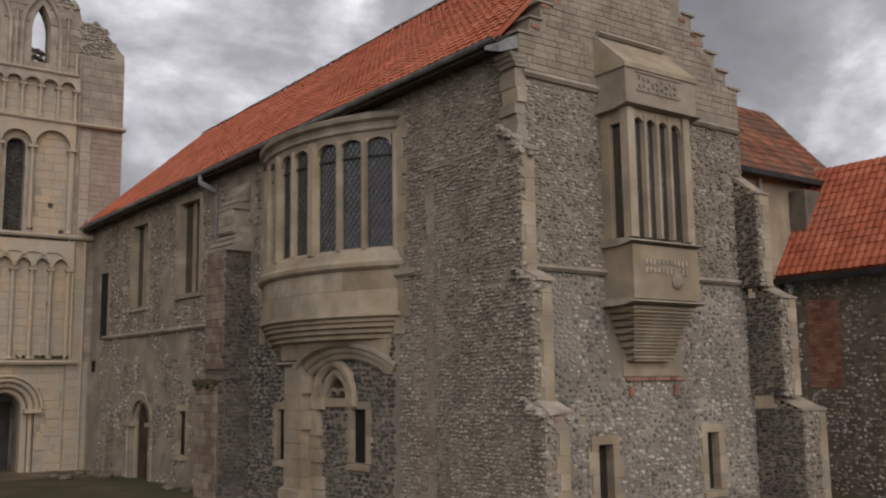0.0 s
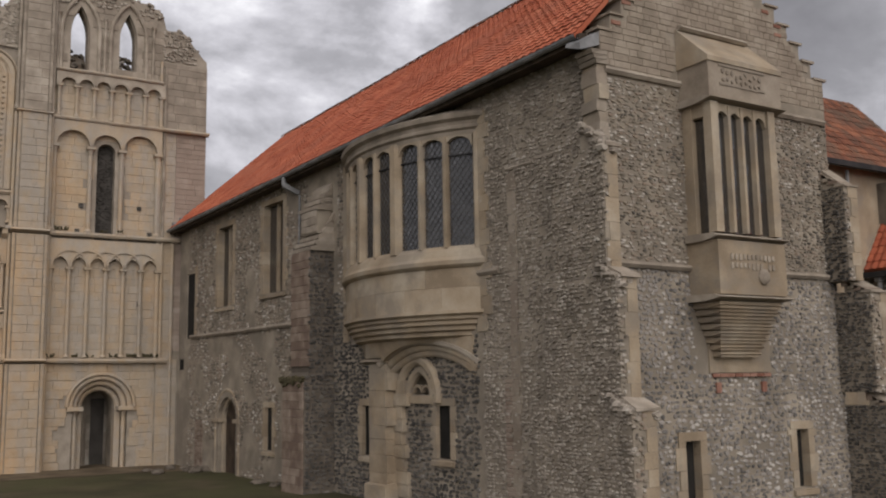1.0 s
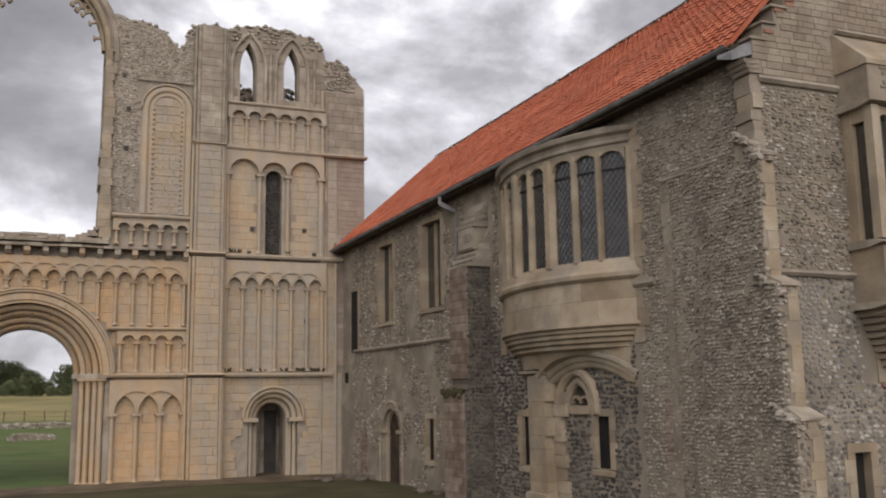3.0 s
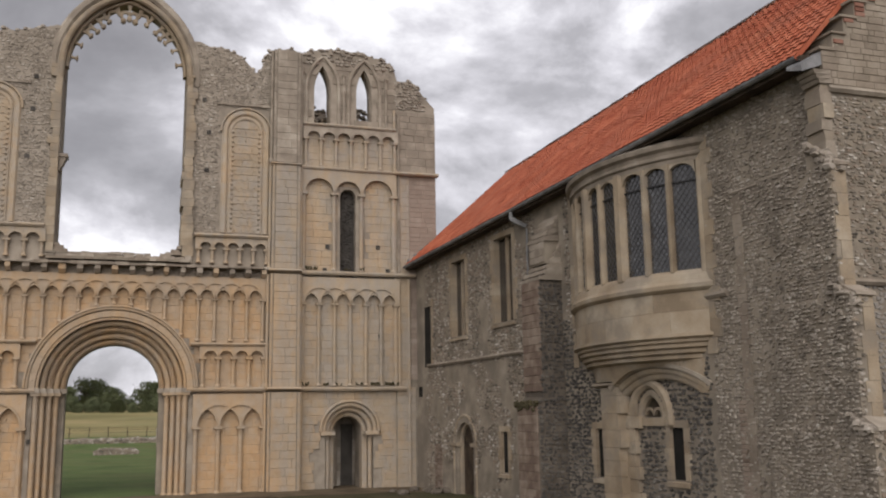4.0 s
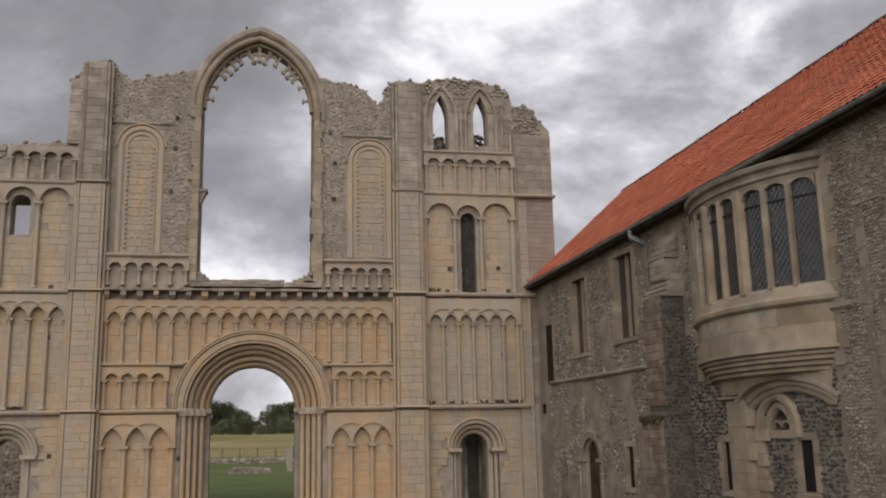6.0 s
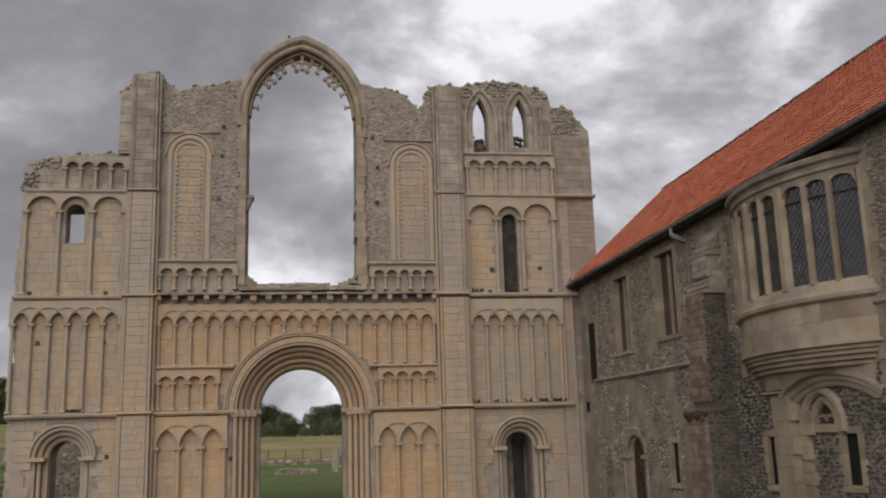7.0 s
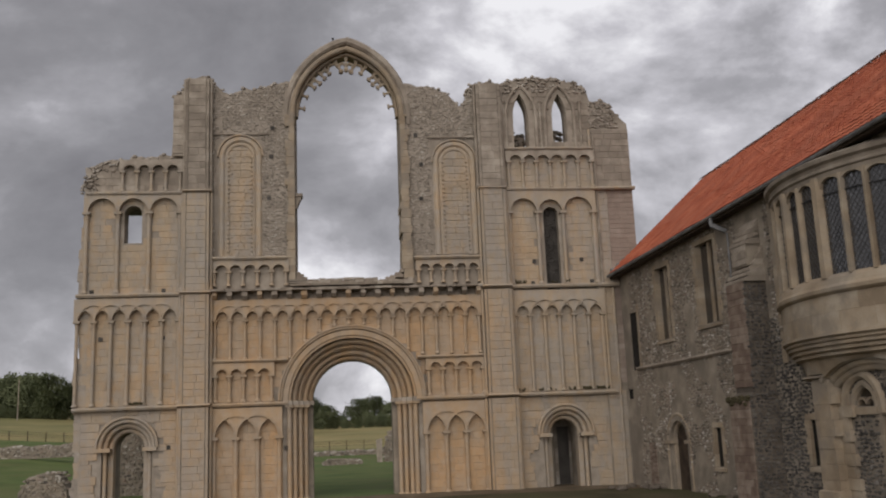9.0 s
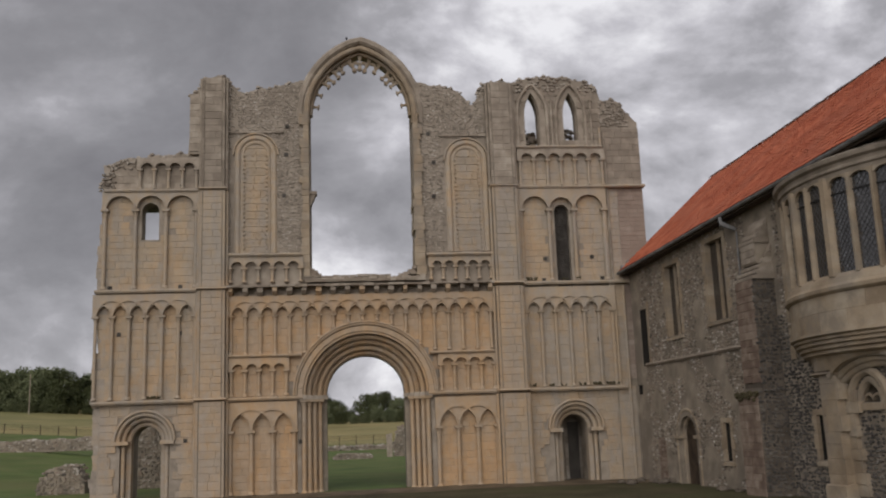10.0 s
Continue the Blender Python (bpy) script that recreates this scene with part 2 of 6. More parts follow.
M_field = material("dry_pasture", [(0.25, (0.16, 0.14, 0.05)), (0.5, (0.27, 0.22, 0.095)), (0.75, (0.33, 0.27, 0.13))], 0.05, 1.5, 0.95, 0.5, stain=(0.13, 0.14, 0.05), stainscale=0.02)
M_leaf = material("dark_foliage", [(0.15, (0.065, 0.08, 0.04)), (0.5, (0.105, 0.122, 0.06)), (0.85, (0.145, 0.16, 0.085))], 0.4, 4, 0.8, 0.0, island=0.5)
M_bark = material("bark", [(0.3, (0.04, 0.032, 0.025)), (0.7, (0.09, 0.075, 0.06))], 2, 20, 0.95, 0.5)
M_moss = material("mossy_growth", [(0.3, (0.05, 0.044, 0.024)), (0.7, (0.085, 0.072, 0.04))], 3, 30, 0.95, 0.6)


def glass_material():
    m = bpy.data.materials.new("old_window_glass")
    m.use_nodes = True
    b = m.node_tree.nodes["Principled BSDF"]
    b.inputs["Base Color"].default_value = (0.028, 0.026, 0.025, 1)
    b.inputs["Roughness"].default_value = 0.08
    b.inputs["IOR"].default_value = 2.05
    n = m.node_tree.nodes.new("ShaderNodeTexNoise")
    n.inputs["Scale"].default_value = 5.0
    u = m.node_tree.nodes.new("ShaderNodeBump")
    u.inputs["Strength"].default_value, u.inputs["Distance"].default_value = 0.45, 0.05
    g = m.node_tree.nodes.new("ShaderNodeNewGeometry")
    m.node_tree.links.new(g.outputs["Position"], n.inputs["Vector"])
    m.node_tree.links.new(n.outputs["Fac"], u.inputs["Height"])
    m.node_tree.links.new(u.outputs[0], b.inputs["Normal"])
    return m


M_glass = glass_material()
rng = random.Random(7)


# ---- mesh helpers ----
class Soup:
    """Vertices and faces gathered for one mesh, in a wall's own axes: x along, y inwards, z up."""

    def __init__(self):
        self.v, self.f, self.weld = [], [], False

    def hexa(self, p):
        n = len(self.v)
        self.v += [tuple(q) for q in p]
        self.f += [tuple(n + i for i in q) for q in ((0, 3, 2, 1), (4, 5, 6, 7), (0, 1, 5, 4), (1, 2, 6, 5), (2, 3, 7, 6), (3, 0, 4, 7))]
        return self

    def box(self, x0, x1, y0, y1, z0, z1):
        return self.hexa([(x0, y0, z0), (x1, y0, z0), (x1, y1, z0), (x0, y1, z0), (x0, y0, z1), (x1, y0, z1), (x1, y1, z1), (x0, y1, z1)])

    def wedge(self, x0, x1, y0, y1, z0, zf, zb):
        """A box whose top slopes from zf at the front to zb at the back."""
        return self.hexa([(x0, y0, z0), (x1, y0, z0), (x1, y1, z0), (x0, y1, z0), (x0, y0, zf), (x1, y0, zf), (x1, y1, zb), (x0, y1, zb)])

    def moulding(self, x0, x1, y0, z0, z1, back=0.0):
        """A string course: sloped top and an undercut."""
        h = z1 - z0
        return self.hexa([(x0, y0 * 0.55, z0), (x1, y0 * 0.55, z0), (x1, back, z0), (x0, back, z0), (x0, y0, z0 + h * 0.45), (x1, y0, z0 + h * 0.45), (x1, back, z0 + h * 0.45), (x0, back, z0 + h * 0.45)]).hexa(
            [(x0, y0, z0 + h * 0.45), (x1, y0, z0 + h * 0.45), (x1, back, z0 + h * 0.45), (x0, back, z0 + h * 0.45), (x0, y0 * 0.8, z1 - h * 0.15), (x1, y0 * 0.8, z1 - h * 0.15), (x1, back, z1), (x0, back, z1)])

    def lathe(self, rows, cx, cy, n=10, a0=0.0, a1=2 * math.pi):
        """Rows of (radius, z) turned about an upright axis."""
        full = abs(a1 - a0 - 2 * math.pi) < 1e-6
        m = n if full else n + 1
        base = len(self.v)
        for r, z in rows:
            self.v += [(cx + r * math.cos(a0 + (a1 - a0) * i / n), cy + r * math.sin(a0 + (a1 - a0) * i / n), z) for i in range(m)]
        for j in range(len(rows) - 1):
            for i in range(n):
                a, b = base + j * m + i, base + j * m + (i + 1) % m
                self.f.append((a, b, b + m, a + m))
        return self

    def sweep(self, pts, prof, close=False):
        """A profile of (out, y) carried along points (x, z, nx, nz)."""
        base, k = len(self.v), len(prof)
        for x, z, nx, nz in pts:
            self.v += [(x + nx * o, y, z + nz * o) for o, y in prof]
        for j in range(len(pts) - 1):
            for i in range(k):
                a, b = base + j * k + i, base + j * k + (i + 1) % k
                self.f.append((a, b, b + k, a + k))
        self.f.append(tuple(range(base, base + k)))
        self.f.append(tuple(range(base + (len(pts) - 1) * k, base + len(pts) * k)))
        return self

    def strips(self, xs, y0, y1, solid):
        """A wall between upright lines xs; solid(x) gives its (foot, top) spans there."""
        self.weld = True
        xs = [a for a, b in zip(xs, xs[1:]) if b - a > 2e-3] + [xs[-1]]
        cells = []
        for a, b in zip(xs, xs[1:]):
            sa, sb = solid(a + 1e-4), solid(b - 1e-4)
            if len(sa) != len(sb):
                sa = sb = solid((a + b) / 2)
            cells.append((a, b, sa, sb))
        near = lambda p, q: len(p) == len(q) and all(abs(i - j) < 4e-3 for m, n in zip(p, q) for i, j in zip(m, n))
        for k, (a, b, sa, sb) in enumerate(cells):
            left = k > 0 and near(cells[k - 1][3], sa)
            right = k + 1 < len(cells) and near(cells[k + 1][2], sb)
            if left:
                sa = cells[k - 1][3]
            for (l0, h0), (l1, h1) in zip(sa, sb):
                n = len(self.v)
                self.v += [(a, y0, l0), (b, y0, l1), (b, y1, l1), (a, y1, l0), (a, y0, h0), (b, y0, h1), (b, y1, h1), (a, y1, h0)]
                fs = [(0, 3, 2, 1), (4, 5, 6, 7), (0, 1, 5, 4), (2, 3, 7, 6)] + ([] if right else [(1, 2, 6, 5)]) + ([] if left else [(3, 0, 4, 7)])
                self.f += [tuple(n + i for i in q) for q in fs]
        return self

    def stone(self, x, y, z, rx, rz, d, n=6, r=rng):
        """A rounded, uneven stone lying in the wall's face."""
        base, t = len(self.v), r.uniform(0, 6.28)
        ang = [t + 6.283 * (i + r.uniform(-0.3, 0.3)) / n for i in range(n)]
        rad = [r.uniform(0.8, 1.15) for _ in ang]
        for k, dd in ((1.0, 0.02), (0.72, -d)):
            self.v += [(x + rx * k * q * math.cos(a), y + dd * (r.uniform(0.7, 1.1)), z + rz * k * q * math.sin(a)) for a, q in zip(ang, rad)]
        for i in range(n):
            j = (i + 1) % n
            self.f.append((base + i, base + j, base + n + j, base + n + i))
        self.f.append(tuple(base + n + i for i in range(n)))
        return self

    def block(self, x0, x1, y, z0, z1, c=0.012):
        """A dressed block with chamfered arrises."""
        b = len(self.v)
        self.v += [(x0, y + 0.03, z0), (x1, y + 0.03, z0), (x1, y + 0.03, z1), (x0, y + 0.03, z1), (x0, y + c, z0), (x1, y + c, z0), (x1, y + c, z1), (x0, y + c, z1),
                   (x0 + c, y, z0 + c), (x1 - c, y, z0 + c), (x1 - c, y, z1 - c), (x0 + c, y, z1 - c)]
        for o in (0, 4):
            self.f += [(b + o + i, b + o + (i + 1) % 4, b + o + 4 + (i + 1) % 4, b + o + 4 + i) for i in range(4)]
        self.f.append((b + 8, b + 9, b + 10, b + 11))
        return self

    def mesh(self, name, mat, smooth=False):
        me = bpy.data.meshes.new(name)
        me.from_pydata(self.v, [], self.f)
        me.materials.append(mat)
        bm = bmesh.new()
        bm.from_mesh(me)
        if self.weld:
            bmesh.ops.remove_doubles(bm, verts=bm.verts, dist=1e-4)
        bmesh.ops.recalc_face_normals(bm, faces=bm.faces)
        bm.to_mesh(me)
        bm.free()
        if smooth:
            me.shade_smooth()
        return me


def part(name, soup, mat, parent, label="", m=None, kind="", smooth=False):
    """One mesh object under a thing or a part; m: where its wall's axes stand."""
    ob = new(name, soup.mesh(name, mat, smooth) if isinstance(soup, Soup) else soup)
    ob.parent = parent
    if m is not None:
        ob.matrix_basis = m
    return tagged(ob, label=label, kind=kind)


def thing(name, label, category, kind="", group="", at=None):
    ob = new(name)
    if at is not None:
        ob.matrix_basis = at
    return tagged(ob, label, category, group, kind)


def round_pts(cx, zs, r, a0=0.0, a1=math.pi, n=20):
    return [(cx + r * math.cos(a0 + (a1 - a0) * i / n), zs + r * math.sin(a0 + (a1 - a0) * i / n), math.cos(a0 + (a1 - a0) * i / n), math.sin(a0 + (a1 - a0) * i / n)) for i in range(n + 1)]


def arch_top(x, cx, hw, zs, kind, rise=None):
    """The soffit's height at x of an arch of half-width hw that springs at zs."""
    d = min(abs(x - cx), hw)
    if kind == "flat":
        return zs
    if kind == "round":
        return zs + math.sqrt(max(hw * hw - d * d, 0))
    rise = rise or hw * 1.5
    r = (hw * hw + rise * rise) / (2 * hw)
    return zs + math.sqrt(max(r * r - (d + r - hw) ** 2, 0))


def opening_xs(ops, extra):
    xs = set(extra)
    for cx, hw, z0, zs, kind, rise in ops:
        n = 2 if kind == "flat" else 16
        xs |= {cx - hw * math.cos(math.pi * i / n) for i in range(n + 1)}
    return xs


def spans(x, low, top, ops):
    """Solid heights at x between low and top with the openings taken out."""
    out = [(low, top)]
    for cx, hw, z0, zs, kind, rise in ops:
        if abs(x - cx) < hw - 1e-5:
            h = arch_top(x, cx, hw, zs, kind, rise)
            cut = []
            for a, b in out:
                if h <= a or z0 >= b:
                    cut.append((a, b))
                    continue
                if z0 > a:
                    cut.append((a, z0))
                if h < b:
                    cut.append((h, b))
            out = cut
    return out


def inside(x, z, ops, grow=0.0):
    for cx, hw, z0, zs, kind, rise in ops:
        if abs(x - cx) < hw + grow and z0 - grow < z < arch_top(x, cx, hw, zs, kind, rise) + grow:
            return True
    return False


def ashlar(soup, x0, x1, z0, z1, y, keep=None, h=0.3, r=rng, wide=(0.35, 0.8)):
    z = z0
    while z < z1 - 0.05:
        hh = min(h * r.uniform(0.85, 1.15), z1 - z)
        if z1 - z - hh < 0.1:
            hh = z1 - z
        x = x0
        while x < x1 - 0.01:
            w = min(r.uniform(*wide), x1 - x)
            if x1 - x - w < 0.15:
                w = x1 - x
            if keep is None or all(keep(a, b) for a in (x + 0.02, x + w / 2, x + w - 0.02) for b in (z + 0.02, z + hh - 0.02)):
                soup.block(x + 0.003, x + w - 0.003, y - r.uniform(0.0, 0.012), z + 0.003, z + hh - 0.003, 0.008)
            x += w
        z += hh
    return soup


def stones(soup, x0, x1, z0, z1, y, per, size, keep=None, d=0.045, r=rng, flat=0.75):
    """Stones in rough courses over a face."""
    step = size * 2 * flat * 1.02
    z = z0 + step / 2
    while z < z1:
        x = x0 + r.uniform(0, size)
        while x < x1:
            s = size * r.choice((0.6, 0.8, 1.0, 1.0, 1.25, 1.6))
            if r.random() < per and (keep is None or keep(x, z)):
                soup.stone(x + r.uniform(-0.3, 0.3) * size, y, z + r.uniform(-0.55, 0.55) * size * flat, s, size * flat * r.uniform(0.65, 1.35), d * r.uniform(0.5, 1.3), r.choice((5, 6, 7)), r)
            x += s * 1.95
        z += step
    return soup


def column_mesh(h, r, name="column"):
    """Base, shaft and cushion capital, h high in all."""
    s = Soup()
    s.lathe([(r * 1.7, 0), (r * 1.7, r * 0.6), (r * 1.35, r * 1.1), (r, r * 1.5), (r * 0.97, h - r * 3.6), (r * 1.2, h - r * 3.4), (r, h - r * 3.1), (r * 1.35, h - r * 1.6), (r * 1.75, h - r * 1.2)], 0, 0, 10)
    s.box(-r * 1.9, r * 1.9, -r * 1.9, r * 1.9, h - r * 1.2, h)
    return s.mesh(name, M_lime)


COLS = {}


def column(parent, x, y, z, h, r, m=None):
    key = (round(h, 2), round(r, 3))
    if key not in COLS:
        COLS[key] = column_mesh(h, r)
    ob = new("column", COLS[key])
    ob.parent = parent
    ob.matrix_basis = Matrix.Translation((x, y, z))
    return ob


# ---- ground ----
def ground_height(x, y):
    far = max(y - 62.0, 0.0)
    h = 0.1 + 0.034 * min(far, 260)
    h += 0.12 * min(max(-x - 12.0, 0.0), 14) * min(1.0, max(0.0, (y - 8.0) / 30.0))
    h += 0.07 * min(max(-x - 26.0, 0.0), 96) * min(1.0, max(0.0, (y - 15.0) / 70.0))
    return h + 0.06 * noise.noise((x * 0.12, y * 0.12, 0))


def make_ground():
    xs = [-2500, -900, -400, -220, -140, -100] + [-80 + 2.0 * i for i in range(66)] + [56, 70, 100, 160, 300, 700, 2500]
    ys = [-2500, -600, -150, -80, -60] + [-50 + 2.0 * i for i in range(66)] + [86, 92, 100, 112, 130, 160, 200, 250, 320, 420, 700, 1400, 3000]
    s = Soup()
    s.v = [(x, y, ground_height(x, y)) for y in ys for x in xs]
    n = len(xs)
    s.f = [(j * n + i, j * n + i + 1, (j + 1) * n + i + 1, (j + 1) * n + i) for j in range(len(ys) - 1) for i in range(n - 1)]
    me = s.mesh("ground", M_grass, True)
    me.materials.append(M_field)
    me.materials.append(M_earth)
    me.materials.append(M_court)
    for p in me.polygons:
        c = p.center
        if c.y > 84 - 0.05 * c.x:
            p.material_index = 1
        elif c.y < 1.0:
            p.material_index = 3
        elif 5.0 < c.x < 12.0 and c.y < 7.0:
            p.material_index = 2
    tagged(new("ground", me), "short mown green grass running out to dry pasture", "ground", kind="structure")
    w = Soup()
    k = 60
    w.v = [(x, y, ground_height(x, y) + 0.012) for y in (-2.6, -1.2, 0.3) for x in np.linspace(-13, 10.5, k)]
    w.v = [(x, y + 0.35 * noise.noise((x * 0.7, y, 3)), z) for x, y, z in w.v]
    w.f = [(j * k + i, j * k + i + 1, (j + 1) * k + i + 1, (j + 1) * k + i) for j in range(2) for i in range(k - 1)]
    tagged(new("path", w.mesh("path", M_earth)), "worn brown earth along the foot of the church front", "path", kind="structure")


make_ground()


# ---- church west front ----
front = thing("church_west_front", "ruined Norman church front of yellow limestone with blind arcades", "ruin")
PORTAL = (-0.80, 1.62, -1.0, 3.92, "round", None)
PORTAL_WIDE = (-0.80, 2.62, -1.0, 3.92, "round", None)
L_DOOR = (-9.58, 0.58, -1.0, 2.35, "round", None)
R_DOOR = (7.86, 0.56, -1.0, 2.25, "round", None)
L_DOOR_W = (-9.58, 0.96, -1.0, 2.35, "round", None)
R_DOOR_W = (7.86, 0.94, -1.0, 2.25, "round", None)
L_WIN = (-9.56, 0.35, 10.48, 11.7, "round", None)
R_WIN = (7.78, 0.32, 8.12, 11.45, "round", None)
LANCETS = [(6.72, 0.30, 14.75, 15.85, "pointed", 1.0), (8.44, 0.29, 14.85, 15.85, "pointed", 1.0)]

SKY_X = [-11.75, -11.3, -10.9, -9.95, -8.6, -8.02, -8.0, -7.6, -7.3, -6.6, -6.3, -5.9, -5.0, -4.2, -3.3, 1.7, 3.0, 3.7, 4.05, 4.35, 4.65, 6.2, 7.0, 8.3, 9.3, 9.75, 9.8, 10.7, 11.0, 11.45]
SKY_Z = [12.6, 13.6, 13.9, 14.0, 14.2, 14.2, 16.8, 17.2, 17.6, 17.7, 17.2, 16.85, 17.0, 17.2, 17.45, 17.35, 17.2, 16.7, 16.2, 16.7, 17.45, 17.45, 17.55, 17.6, 17.4, 17.1, 16.5, 16.45, 15.9, 15.45]


def skyline(x):
    z = float(np.interp(x, SKY_X, SKY_Z))
    return z + 0.16 * noise.noise((x * 2.3, 1.7, 0)) + 0.07 * noise.noise((x * 7.1, 4.0, 0))


def build_core():
    WIDER = [(cx, hw + 0.03, z0 - 0.3, zs, kind, rise + 0.03) for cx, hw, z0, zs, kind, rise in LANCETS]
    base = {-11.3, SKY_X[-1], 5.0} | set(np.arange(-11.28, 11.45, 0.16))
    xs = sorted(x for x in opening_xs([PORTAL_WIDE, L_DOOR_W, R_DOOR_W, L_WIN, R_WIN] + WIDER, base) | {-3.02, 1.42} if -11.76 <= x <= 11.46)
    s = Soup()
    s.strips(xs, 0.2, 0.95, lambda x: spans(x, -0.3, 8.72 if -3.02 < x < 1.42 else skyline(x), [PORTAL_WIDE, L_DOOR_W, R_DOOR_W, L_WIN, R_WIN] + WIDER))
    part("core_wall", s, M_lime_plain, front)
    s = Soup()
    back = [PORTAL, L_DOOR, R_DOOR, (-9.56, 0.75, 10.3, 12.0, "flat", None), R_WIN, (6.72, 0.55, 14.36, 16.0, "pointed", 1.2), (8.44, 0.55, 14.36, 16.0, "pointed", 1.2)]
    xs = sorted(x for x in opening_xs(back, base) | {-3.0, 1.4} if -11.76 <= x <= 11.46)
    s.strips(xs, 0.952, 1.75, lambda x: spans(x, -0.3, 8.7 if -3.0 < x < 1.4 else (14.35 if 5.9 < x < 9.7 else skyline(x) - 0.12 + 0.1 * noise.noise((x * 4, 9, 0))), back))
    part("core_wall", s, M_mortar, front, "rubble inner face of the wall")


build_core()


def facing():
    """Dressed blocks over the plain parts of the front, joined."""
    s, g, c = Soup(), Soup(), Soup()
    keep = lambda x, z: not inside(x, z, [L_DOOR_W, R_DOOR_W], 0.02) and not inside(x, z, [PORTAL_WIDE], 0.2)
    ashlar(s, -11.38, -7.55, 0.0, 3.8, 0.17, keep)
    ashlar(s, 5.75, 10.6, 0.0, 3.75, 0.17, keep)
    ashlar(s, -3.55, 2.1, 0.0, 3.8, 0.17, keep)
    # recessed grounds of the arcades
    ashlar(c, -6.4, -3.6, 0.0, 3.75, 0.19, keep)
    ashlar(c, 2.1, 4.7, 0.0, 3.75, 0.19, keep)
    ashlar(c, -6.4, 4.7, 3.95, 8.0, 0.19, lambda x, z: not inside(x, z, [PORTAL_WIDE], 0.1))
    ashlar(c, -11.38, -7.5, 3.95, 8.3, 0.19)
    ashlar(s, 5.8, 9.8, 3.95, 8.2, 0.19)
    ashlar(c, -11.32, -7.5, 8.4, 12.4, 0.19, lambda x, z: not inside(x, z, [L_WIN], 0.05))
    ashlar(c, 5.9, 9.7, 8.35, 12.4, 0.19, lambda x, z: not inside(x, z, [R_WIN], 0.05))
    ashlar(g, -11.2, -7.6, 12.6, 13.7, 0.19)
    ashlar(s, 5.9, 9.8, 12.6, 14.3, 0.19)
    ashlar(g, 5.9, 9.8, 14.4, 17.2, 0.17, lambda x, z: not inside(x, z, LANCETS, 0.1) and z < skyline(x) - 0.25)
    ashlar(s, -5.73, -4.81, 9.85, 14.5, 0.185)
    ashlar(s, 3.22, 4.22, 9.8, 14.25, 0.185)
    e = Soup()
    ashlar(e, 10.3, 11.45, 4.2, 12.45, 0.13, None, 0.2)
    ashlar(s, 9.75, 10.3, 3.9, 12.45, 0.13)
    ashlar(g, 9.75, 11.45, 12.6, 15.2, 0.125)
    ashlar(s, 9.75, 10.5, 0.0, 3.9, 0.1)
    part("block_facing", e, M_pier, front, "pinkish worn rubble blocks of the corner pier", kind="stuff")
    part("block_facing", s, M_lime, front, "dressed yellow limestone blocks", kind="stuff")
    part("block_facing", c, M_ochre, front, "ochre limestone blocks behind the arcades", kind="stuff")
    part("block_facing", g, M_grey, front, "weathered grey limestone blocks", kind="stuff")


facing()


def rubble():
    """Flint and rubble where the facing has gone, round the great window and along the broken top."""
    s = Soup()
    def keep(x, z):
        if z > skyline(x) - 0.08 or -3.25 < x < 1.65:
            return False
        if -6.35 < x < -4.35 and z < 14.9 or 2.7 < x < 4.65 and z < 14.75:
            return False
        return not (x < -6.4 or x > 4.7)
    stones(s, -6.4, -3.1, 9.8, 17.4, 0.19, 0.9, 0.065, keep, 0.022)
    stones(s, 1.6, 4.7, 9.8, 17.4, 0.19, 0.9, 0.065, keep, 0.022)
    stones(s, -11.5, -11.0, 12.6, 13.9, 0.15, 0.9, 0.09, lambda x, z: z < skyline(x) - 0.05, 0.07)
    stones(s, -11.2, -10.0, 13.45, 13.95, 0.16, 0.7, 0.08, lambda x, z: z < skyline(x) - 0.05, 0.06)
    stones(s, 9.75, 11.0, 15.3, 16.5, 0.17, 0.95, 0.07, lambda x, z: z < skyline(x) - 0.05, 0.04)
    stones(s, 4.4, 9.8, 16.9, 17.6, 0.16, 0.8, 0.09, lambda x, z: z < skyline(x) - 0.03 and not inside(x, z, LANCETS, 0.5), 0.06)
    for x in np.arange(-11.7, 11.4, 0.085):
        if -3.3 < x < 1.7:
            continue
        for y in (0.3, 0.55, 0.85, 1.2, 1.5):
            if rng.random() < 0.75:
                s.lathe([(0.001, 0), (0.09, 0.02), (0.075, 0.10), (0.001, 0.14)], 0, 0, 5)
                k, a = rng.uniform(0.6, 1.3), len(s.v) - 20
                ox, oz, oy = x + rng.uniform(-0.1, 0.1), skyline(x) - 0.07 + rng.uniform(-0.05, 0.06), y + rng.uniform(-0.1, 0.1)
                s.v[a:] = [(ox + px * k, oy + py * k, oz + pz * k * 0.9) for px, py, pz in s.v[a:]]
    part("rubble", s, M_rubble, front, "flint rubble bared where the facing has fallen", kind="stuff")


rubble()


def broken_end():
    """Courses left uneven where the front was torn away from its neighbour."""
    z = -0.2
    while z < 13.5:
        h = rng.uniform(0.16, 0.42)
        e = 11.62 + 0.22 * noise.noise((z * 0.9, 3.0, 0)) + 0.13 * noise.noise((z * 4.1, 8.0, 0)) - 0.035 * max(0.0, z - 9.0)
        c = Soup().box(-e, -11.2, 0.17 + rng.uniform(0, 0.02), 1.6, z, z + h - 0.006)
        c.v = [(x + (0.06 * noise.noise((y * 3, pz * 5, 1)) if x < -11.25 else 0), y, pz) for x, y, pz in c.v]
        part("torn_course", c, M_lime if rng.random() < 0.6 else M_rubble, front)
        z += h


broken_end()


